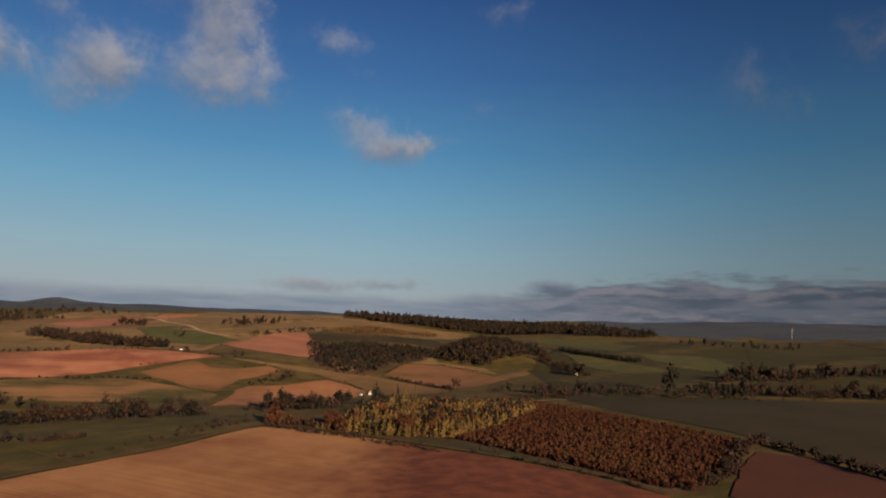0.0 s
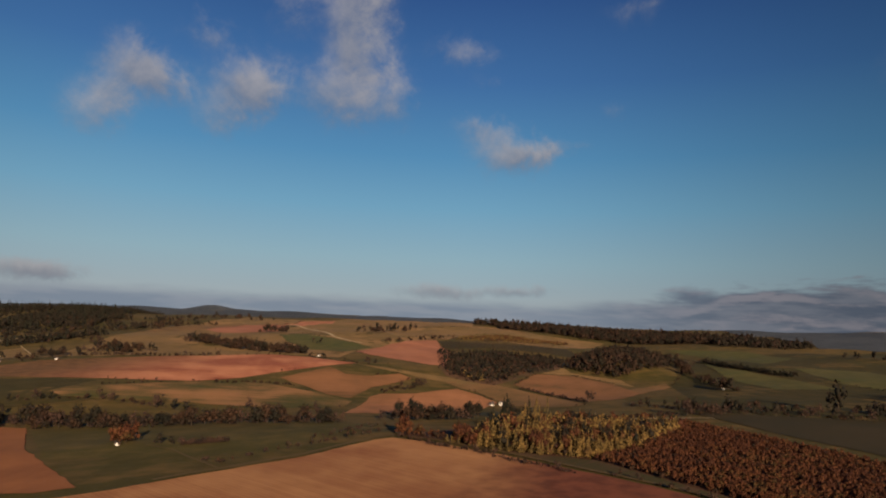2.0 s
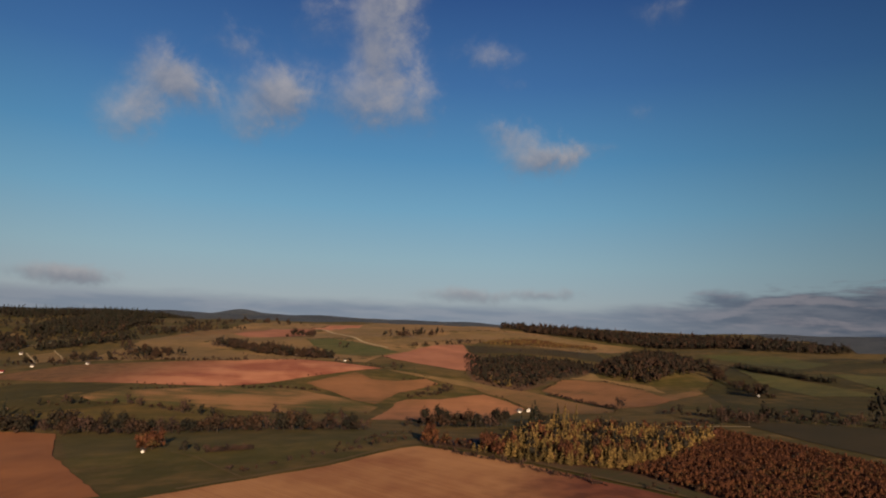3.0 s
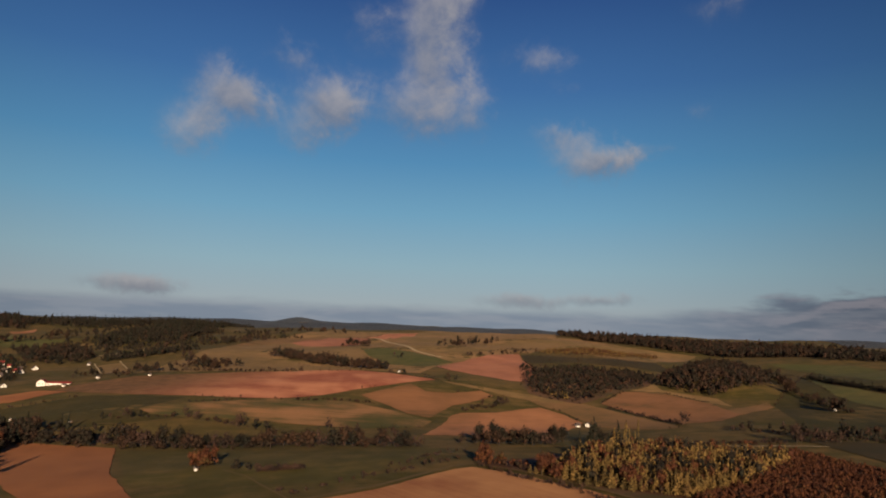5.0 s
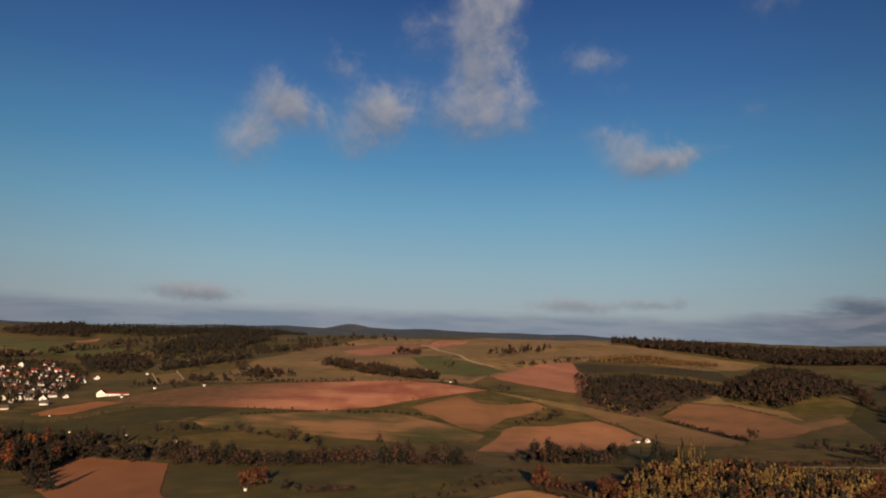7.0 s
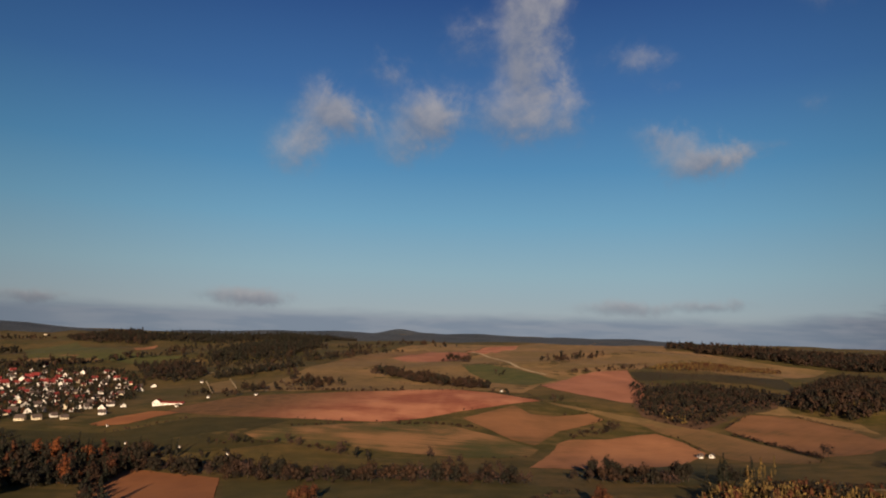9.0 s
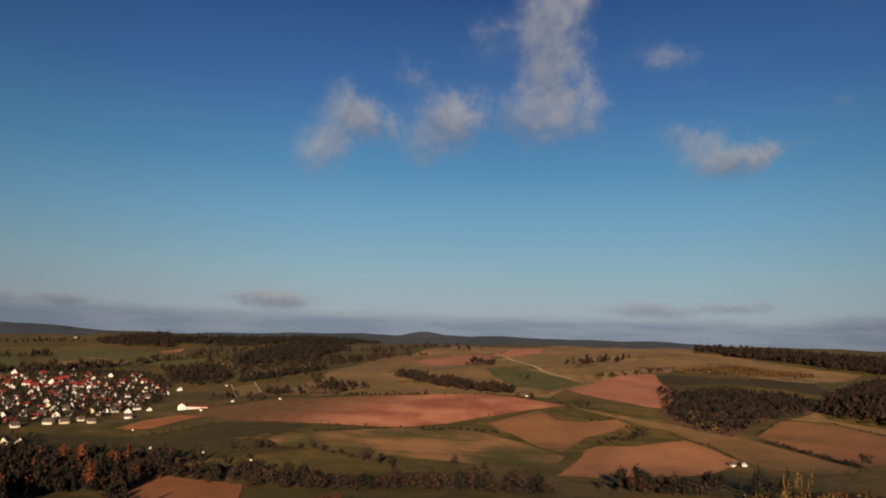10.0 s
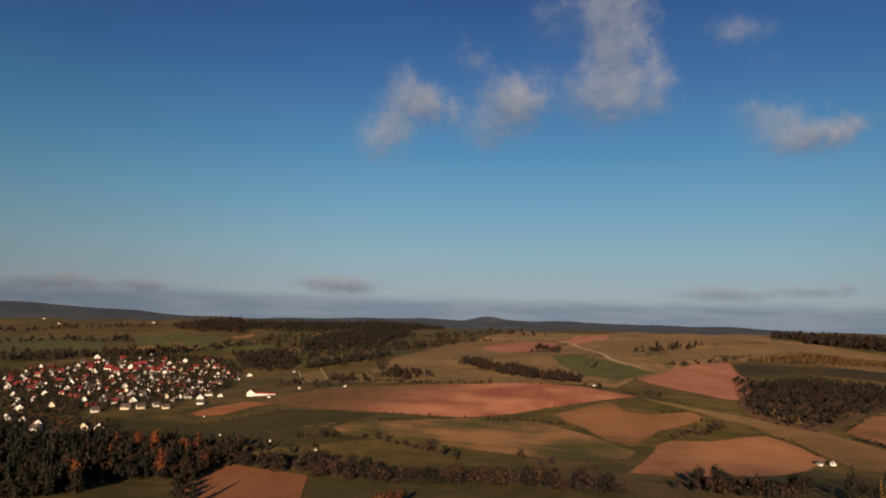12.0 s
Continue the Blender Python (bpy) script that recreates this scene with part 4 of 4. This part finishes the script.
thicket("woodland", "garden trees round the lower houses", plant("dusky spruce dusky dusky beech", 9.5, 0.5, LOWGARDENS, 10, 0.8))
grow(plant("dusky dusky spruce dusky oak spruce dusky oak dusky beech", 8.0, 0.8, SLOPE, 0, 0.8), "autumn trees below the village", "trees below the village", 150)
# a shaded wood, its darkness put in with dark-needled trees
grow(plant("spruce spruce dusky", 7, 1.0, DARKSLOPE, 20, 0.5), "wood below the village, its shade put in as dark trees", "dark trees below the village", 60)
thicket("woodland", "low orange scrub along the hillside", plant("young_oak golden_bush young_oak hawthorn golden_bush", 8, 1.1, RUSTSTRIP))
grow(belt("dusky oak dusky ash oak dusky ash", 3.2, 0.86, 24, VALLEYLINE), "brown tree belt along the valley", "valley tree belt", 220)
grow(belt("hawthorn thorn", 3.5, 1.0, 30, VALLEYLINE), "bushes under the valley trees", "valley bushes", 60)
grow(belt("oak dusky ash dusky dusky", 2.8, 0.92, 24, CLUMP), "brown tree clump beside a harvested field", "tree clump", 80)
grow(belt("spruce dusky", 3.2, 0.85, 22, SPRUCES), "dark trees", "dark trees behind the plantation", 40)
grow(belt("young_oak hawthorn", 2.4, 0.9, 16, LOWRUST), "low rust bushes", "rust bushes behind the plantation", 100)
grow(belt("thorn hawthorn ash", 3, 1.0, 18, PALE), "pale bushes", "pale bushes behind the plantation", 60)
grow(belt("hawthorn thorn thorn", 5.0, 1.0, 6, FIELDHEDGE), "hedge bushes", "hedge between harvested fields", 60)
grow(belt("ash", 9, 1.0, 8, ROUNDTREES), "round bare trees", "round trees in the field", 6)
grow(belt("dusky spruce", 1.0, 0.5, 18, DARKBLOCK), "dark dense hedge block across the meadow", "dark hedge block", 200)
grow(belt("ash oak dusky", 7, 1.0, 18, EDGEROW), "tree row along the slope", "tree row on the slope", 60)
grow(belt("oak ash oak dusky dusky", 1.7, 1.0, 36, HEDGEWOOD), "brown hedge wood on the hillside", "hedge wood", 150)
grow(belt("hawthorn thorn", 6, 1.0, 5, MIDROW), "bushes along the red field", "bushes along the red field", 80)
grow(belt("hawthorn", 3.4, 0.8, 6, LOWHEDGE), "low hedge below the red field", "low hedge", 80)
grow(belt("thorn hawthorn ash", 4, 0.9, 14, SCRUB), "scrub between harvested fields", "scrub", 50)
grow(belt("ash dusky oak", 16, 1.3, 24, CREST), "trees on the hill crest", "crest trees", 40)
grow(belt("thorn hawthorn", 12, 1.5, 24, CRESTLOW), "bushes below the crest", "crest bushes", 40)
grow(belt("oak ash", 9, 1.2, 14, FARTREES), "far tree group", "far tree group", 20)
thicket("woodland", "scattered far hedgerow trees", belt("dusky oak thorn", 14, 1.2, 40, FARROW) + belt("dusky oak", 9, 1.2, 40, BEHIND) + belt("dusky thorn oak", 12, 1.1, 40, HILLROW) + belt("dusky", 16, 1.2, 30, FARGREEN) + belt("dusky oak", 9, 1.3, 60, PLAINROW) + belt("dusky", 12, 1.1, 30, PLAINLOW) + belt("dusky", 3, 1.2, 60, PLAINCLUMP))
grow([("dusky" if i < 2 else "ash", x, y, (0.85, 0.9, 1.0, 0.75, 0.8)[i], i * 70.0) for i, (x, y) in enumerate(LONETREES)], "lone trees", "lone trees in the pasture", 6)
grow(belt("hawthorn ash thorn hawthorn", 6, 0.85, 7, PASTUREROW), "bushes in the pasture", "pasture bushes", 40)
grow([("dusky", x, y, (0.6, 0.45, 0.55, 0.5, 0.7)[i], i * 50.0) for i, (x, y) in enumerate(PASTURETREES)], "dark trees", "dark trees in the pasture", 6)
thicket("woodland", "dark wood strip beside the gardens", belt("dusky spruce dusky", 1.6, 0.75, 26, DARKSTRIP))
thicket("woodland", "dark wood above the village", belt("dusky spruce oak dusky", 2.4, 0.95, 60, VILLAGETOP))
grow(plant("oak thorn", 12, 0.9, FAROLIVE), "bushy corner", "bushy corner in the meadow", 40)
grow(belt("ash oak dusky ash", 2.6, 1.0, 40, RIGHTWOOD), "brown wood behind the grass field", "wood behind the grass field", 150)
grow(belt("dusky ash hawthorn thorn oak", 4.5, 0.75, 24, FARHEDGE), "tree line behind the grass field", "tree line behind the grass field", 60)
grow(belt("dusky oak ash", 5, 1.2, 40, RIGHTBACK), "wood line in the wide valley", "wood line in the wide valley", 80)
grow(belt("dusky spruce", 4, 1.0, 20, RIGHTDARK), "dark trees", "dark trees behind the grass field", 60)
grow(belt("dusky", 5, 1.5, 10, RIGHTBIG), "big dark tree", "big dark trees", 6)
grow(belt("thorn hawthorn dusky ash", 3.2, 0.85, 24, RIGHTLOW), "bushes", "bushes behind the grass field", 150)
grow(belt("hawthorn thorn hawthorn", 1.6, 1.1, 8, HEDGE), "hedge bushes", "hedge along the dark field", 120)
grow(belt("young_oak hawthorn young_oak thorn beech", 1.5, 0.95, 11, PLANTFRONT), "rust-brown bushes", "bushes before the plantation", 110)
grow(belt("hawthorn thorn", 3.0, 0.7, 5, NEARHEDGE), "hedge bushes", "hedge along the plantation", 50)
grow(belt("hawthorn thorn", 5.5, 0.6, 5, NEARLOW), "verge bushes", "verge bushes along the plantation", 60)
grow(belt("hawthorn thorn", 7, 0.72, 1.5, TRACKROW), "track bushes", "bushes along the grass track", 40)
grow(belt("dusky oak spruce", 7, 0.85, 8, FIELDSIDE), "dark trees beside the red field", "dark trees beside the red field", 24)
grow(belt("thorn thorn hawthorn", 0.4, 0.66, 6, DITCH), "low brown bramble", "bramble in the pasture", 40)
grow(belt("hawthorn dusky", 3, 0.5, 3, PATHBUSH), "bushes beside the footpath", "bushes beside the footpath", 8)
grow([("thorn", x, y, 0.8, x + 90.0) for x, y in PALEBUSH + [(-199, 718)]], "pale bushes", "pale bushes beside the track", 4)
grow(belt("oak hawthorn", 7, 0.9, 16, YARD), "yard trees", "trees beside the cottages", 20)
grow(belt("larch", 6, 1.1, 6, LARCHROW), "golden larches", "golden larches at the copse", 16)
grow(belt("poplar", 8, 0.62, 3, POPLARS), "poplars", "golden poplars", 6)


def clumps(kinds, size, many, wide, points):
    """A few trees close together at each point."""
    rnd, out = random.Random(len(points)), []
    for x, y in points:
        for _ in range(many):
            out.append((rnd.choice(kinds.split()), x + rnd.gauss(0, wide), y + rnd.gauss(0, wide), size * rnd.uniform(0.6, 1.2), rnd.uniform(0, 360)))
    return out


grow(clumps("dusky oak hawthorn ash", 0.85, 6, 8, CLUMPS_NEAR), "tree clumps above the red field", "tree clumps by the meadow", 60)
grow(clumps("dusky ash thorn", 0.85, 4, 6, CLUMPS_MID), "tree clumps on the hillside", "tree clumps on the hillside", 60)
grow(clumps("dusky dusky oak", 1.0, 9, 16, CLUMPS_FAR), "tree clumps in the far hills", "tree clumps in the far hills", 60)

# ---- bushes along field edges ----
rnd_edge, edge_spots = random.Random(5), []
for outline in EDGES:
    for a, b in zip(outline, outline[1:] + outline[:1]):
        if rnd_edge.random() < 0.15 and 450 < math.hypot(*a) < 2400:
            edge_spots += belt("hawthorn thorn thorn", rnd_edge.choice((5, 8, 12)), 0.6, 4, [a, b])
grow(edge_spots, "low brown bushes along field edges", "field edge bushes", 100)



# ---- buildings ----
def part(name, bm, mat, parent, label=""):
    me = bpy.data.meshes.new(name)
    bm.to_mesh(me)
    bm.free()
    me.materials.append(mat)
    ob = new(name, me)
    ob.parent = parent
    return tagged(ob, label) if label else ob


def block(w, d, h, x=0.0, y=0.0, z=0.0):
    bm = bmesh.new()
    bmesh.ops.create_cube(bm, size=1, matrix=Matrix.Translation((x, y, z + h / 2)) @ Matrix.Diagonal((w, d, h, 1)))
    return bm


def gabled(w, d, eaves, ridge):
    """Walls with two gables; the ridge runs along x."""
    bm = bmesh.new()
    ring = [[bm.verts.new((sx * w / 2, y, z)) for y, z in ((-d / 2, -1.5), (d / 2, -1.5), (d / 2, eaves), (0, ridge), (-d / 2, eaves))] for sx in (-1, 1)]
    bm.faces.new(ring[0][::-1])
    bm.faces.new(ring[1])
    for i in range(5):
        j = (i + 1) % 5
        bm.faces.new((ring[0][i], ring[0][j], ring[1][j], ring[1][i]))
    bmesh.ops.recalc_face_normals(bm, faces=bm.faces[:])
    return bm


def saddle(w, d, eaves, ridge, over=0.45, thick=0.22):
    """A pitched roof of two slabs with overhang."""
    bm = bmesh.new()
    k = (ridge - eaves) / (d / 2)
    sides = []
    for up in (0.02, thick):
        sides.append([[bm.verts.new((sx * (w / 2 + over), y, z + up)) for y, z in ((-d / 2 - over, eaves - over * k), (0, ridge), (d / 2 + over, eaves - over * k))] for sx in (-1, 1)])
    low, top = sides
    for i in range(2):
        bm.faces.new((top[0][i], top[1][i], top[1][i + 1], top[0][i + 1]))
        bm.faces.new((low[0][i + 1], low[1][i + 1], low[1][i], low[0][i]))
        for s in (0, 1):
            bm.faces.new((low[s][i], low[s][i + 1], top[s][i + 1], top[s][i]))
    for i in (0, 2):
        bm.faces.new((low[0][i], low[1][i], top[1][i], top[0][i]))
    bmesh.ops.recalc_face_normals(bm, faces=bm.faces[:])
    return bm


def house(w, d, eaves, ridge, wall, roof, label, name="house", chimney=True, panes=3):
    top = tagged(new(name), label, "house", "village houses")
    walls = part("wall", gabled(w, d, eaves, ridge), M[wall], top)
    cover_top = part("roof", saddle(w, d, eaves, ridge), M[roof], top)
    if chimney:
        part("chimney", block(0.7, 0.7, 1.6, w * 0.2, d * 0.12, ridge - 0.9), M["slate"], cover_top)
    for i in range(panes):
        x = (i + 0.5) / panes * w - w / 2
        part("window", block(1.1, 0.08, 1.3, x, -d / 2 - 0.03, 1.1), M["pane"], walls)
    if panes:
        for z in (1.1, eaves - 0.2):
            part("window", block(0.08, 1.0, 1.2, -w / 2 - 0.03, 0.6, z), M["pane"], walls)
        part("door", block(1.0, 0.1, 2.1, w * 0.38, -d / 2 - 0.04, 0), M["wood"], walls)
    return top


HOUSES = [
    house(11, 10, 3.3, 7.9, "render", "tile", "white rendered village house with a red tiled roof"),
    house(13, 10, 4.3, 9.3, "render", "tile", "tall white village house with a red roof"),
    house(10, 9.5, 2.9, 7.2, "render", "slate", "low white house with a dark roof"),
    house(12, 9.5, 3.2, 7.6, "cream", "slate", "cream house with a dark tiled roof"),
    house(15, 12, 3.6, 9.8, "render", "tile", "large white old house with a broad red roof"),
    house(10, 8, 3.0, 7.0, "render", "slate", "small white house with a dark roof among garden trees", panes=0),
    house(9, 8, 2.8, 6.6, "cream", "tile", "small cream house with a red roof among garden trees", panes=0),
    house(14, 8, 2.4, 5.8, "wood", "tile", "dark timber barn with a red roof", panes=0, chimney=False),
]


LOTS = []


def settle(kinds, turn, points):
    """Houses at the points; kinds lists which of the patterns to choose from."""
    rnd = random.Random(len(points) + int(points[0][0]))
    for x, y in points:
        LOTS.append((x, y))
        m = pose(x, y, ground_at(x, y), 0, 0, rnd.choice((turn, turn + 90, turn + 12, turn + 78, turn - 15)) + rnd.uniform(-6, 6)) @ Matrix.Scale(rnd.uniform(0.6, 0.88), 4)
        copy_thing(HOUSES[rnd.choice(kinds)], m)


def lone(ob, x, y, turn, category=""):
    ob.matrix_world = pose(x, y, ground_at(x, y), 0, 0, turn)
    if category:
        tagged(ob, category=category)
    return ob


def single(make, turn, points):
    for x, y in points:
        lone(make(), x, y, turn)


def barn():
    top = tagged(new("barn"), "long white farm barn with a gabled house front", "barn")
    front, cover_front = gabled(9.5, 9.5, 4.4, 7.8), saddle(9.5, 9.5, 4.4, 7.8)
    for bm in (front, cover_front):
        bmesh.ops.rotate(bm, verts=bm.verts[:], cent=(0, 0, 0), matrix=Matrix.Rotation(radians(90), 3, "Z"))
    part("wall", front, M["render"], top)
    part("roof", cover_front, M["tile"], top)
    for i in range(2):
        part("window", block(1.2, 0.08, 1.4, -2 + 4 * i, -4.78, 1.6), M["pane"], top)
    wing = gabled(27, 7.5, 3.4, 5.0)
    bmesh.ops.translate(wing, verts=wing.verts[:], vec=(18.2, 1, 0))
    part("wing", wing, M["render"], top, "long low white wing")
    cap = saddle(27, 7.5, 3.4, 5.0)
    bmesh.ops.translate(cap, verts=cap.verts[:], vec=(18.2, 1, 0))
    part("wing_roof", cap, M["tile"], top)
    for i in range(5):
        part("window", block(1.4, 0.08, 1.2, 8 + i * 5, -2.78, 1.2), M["pane"], top)
    return top


def farmhouse():
    return tagged(house(4.6, 4.2, 2.5, 4.2, "render", "slate", "white farmhouse standing alone above the fields", "farmhouse"), category="house")


def shed():
    return tagged(house(4, 3.2, 2.2, 3.3, "render", "slate", "small white shed beside a field", "shed", False, 1), category="shed")


def hut():
    return tagged(house(1.8, 1.6, 1.8, 2.0, "render", "slate", "tiny white hut on the pasture", "hut", False, 1), category="hut")


def far_hall():
    return tagged(house(10, 6, 2.6, 4, "cream", "slate", "long pale hall in the far valley", "hall", False, 0), category="hall")


def turbine():
    top = tagged(new("wind_turbine"), "far white wind turbine on the horizon", "wind turbine")
    bm = bmesh.new()
    bmesh.ops.create_cone(bm, segments=12, radius1=0.65, radius2=0.35, depth=34, cap_ends=True, matrix=Matrix.Translation((0, 0, 17)))
    part("mast", bm, M["render"], top)
    part("nacelle", block(1.8, 4.5, 1.8, 0, 0, 33.2), M["render"], top)
    for i in range(3):
        bm = block(0.8, 0.3, 13, 0, -2.7, 0.6)
        for v in bm.verts:
            if v.co.z > 8:
                v.co.x *= 0.3
        bmesh.ops.rotate(bm, verts=bm.verts[:], cent=(0, 0, 0), matrix=Matrix.Rotation(radians(25 + 120 * i), 3, "Y"))
        bmesh.ops.translate(bm, verts=bm.verts[:], vec=(0, 0, 34))
        part("blade", bm, M["render"], top)
    return top


settle((2, 2, 3), 40, [(-588, 722), (-598, 772), (-531, 688), (-565, 738), (-508, 701), (-571, 725), (-517, 779), (-493, 745), (-504, 801), (-559, 766), (-614, 803), (-605, 809), (-632, 897), (-602, 889), (-555, 841), (-670, 936), (-692, 978), (-619, 952), (-600, 942), (-605, 999), (-614, 1051), (-638, 1050), (-537, 753), (-536, 779), (-598, 833)])
settle((0, 0, 1, 2), 40, [(-761, 920), (-763, 943), (-728, 910), (-644, 814), (-759, 986), (-711, 942), (-666, 892), (-823, 834), (-829, 816), (-812, 787), (-795, 794), (-796, 813), (-792, 834), (-769, 834), (-758, 845), (-725, 835), (-677, 785), (-670, 790), (-866, 925), (-813, 907), (-896, 1074), (-860, 1034), (-906, 1044), (-936, 1063), (-957, 1052), (-857, 972)])
settle((0, 1, 4), 40, [(-912, 1145), (-863, 1104), (-963, 1245), (-872, 1167), (-814, 1089), (-822, 1115), (-827, 1150), (-822, 1164), (-797, 1197), (-780, 1191), (-728, 1124), (-754, 1138), (-732, 1055)])
settle((4, 4, 1, 4), 40, [(-842, 1040), (-850, 1063), (-853, 1082), (-816, 1019), (-796, 1031), (-759, 1023), (-786, 1008), (-820, 1001), (-834, 990), (-861, 1007), (-779, 1027), (-759, 1038), (-928, 1118), (-983, 1113), (-925, 1006), (-885, 990), (-795, 1055), (-902, 947), (-865, 895), (-894, 896), (-895, 867), (-873, 828), (-780, 743), (-737, 735)])
settle((2, 2, 3), 35, [(-502, 578), (-493, 527), (-643, 630), (-633, 627), (-600, 582), (-582, 583), (-554, 575), (-533, 552), (-491, 584), (-542, 678), (-527, 709), (-558, 650)])
settle((0, 2, 2, 2), 55, [(-718, 860), (-688, 842), (-686, 880), (-691, 943), (-665, 964), (-698, 1039), (-684, 1084), (-755, 1102), (-785, 1079), (-827, 894), (-914, 943), (-788, 933), (-709, 802), (-696, 770), (-715, 771), (-757, 959), (-661, 867), (-610, 766), (-566, 826), (-580, 891), (-629, 769), (-621, 736), (-545, 775), (-703, 684), (-672, 679)])
# houses that fill the lanes between those
rnd_lot, infill = random.Random(11), []
while len(infill) < 95:
    x, y = rnd_lot.uniform(-990, -480), rnd_lot.uniform(600, 1200)
    if inside(x, y, VILLAGE) and min(math.hypot(x - a, y - b) for a, b in LOTS + infill) > 15:
        infill.append((x, y))
settle((5, 5, 6, 7), 40, infill)
single(barn, 12, [(-463, 809)])
single(farmhouse, 40, [(-547, 1083)])
single(farmhouse, 60, [(173, 702)])
single(farmhouse, 20, [(162, 701)])
single(shed, 20, [(-422, 860), (-364, 879), (-617, 1057), (-429, 794), (-41, 991)])
single(shed, 50, [(502, 804)])
single(shed, 40, [(-359, 503)])
single(hut, 50, [(-252, 561), (-305, 579)])
single(hut, 70, [(-132, 392)])
single(hut, 30, [(-440, 677), (-369, 600)])
single(far_hall, 10, [(-2373, 2399), (-1661, 2117), (-2585, 2524)])
single(turbine, 20, [(2216, 2003)])
HUTTREE = [(-137, 403), (-130, 401), (-134, 409), (-127, 407)]
GREAT = [(-420, 466), (-398, 525), (-383, 526), (-360, 532), (-354, 528), (-321, 454), (-341, 527), (-343, 402), (-366, 420)]
for ob in HOUSES:
    for o in (*ob.children_recursive, ob):
        bpy.data.objects.remove(o)
for (x, y), size in zip(HUTTREE, (1.1, 1.15, 1.25, 1.0)):
    tree("beech", x, y, size * 0.85, x * 7 % 360, "rust trees round the hut")
for i in range(9):
    tree(("hawthorn", "young_oak")[i % 2], HUTTREE[0][0] + 3 + 5 * math.cos(i * 0.7), HUTTREE[0][1] + 4 + 4 * math.sin(i * 0.7), 0.9, i * 41.0, "bushes round the hut")
for x, y in GREAT:
    tree("maple", x, y, 0.8 + (x * 7 % 5) * 0.1, x * 5 % 360, "tall orange trees below the village")
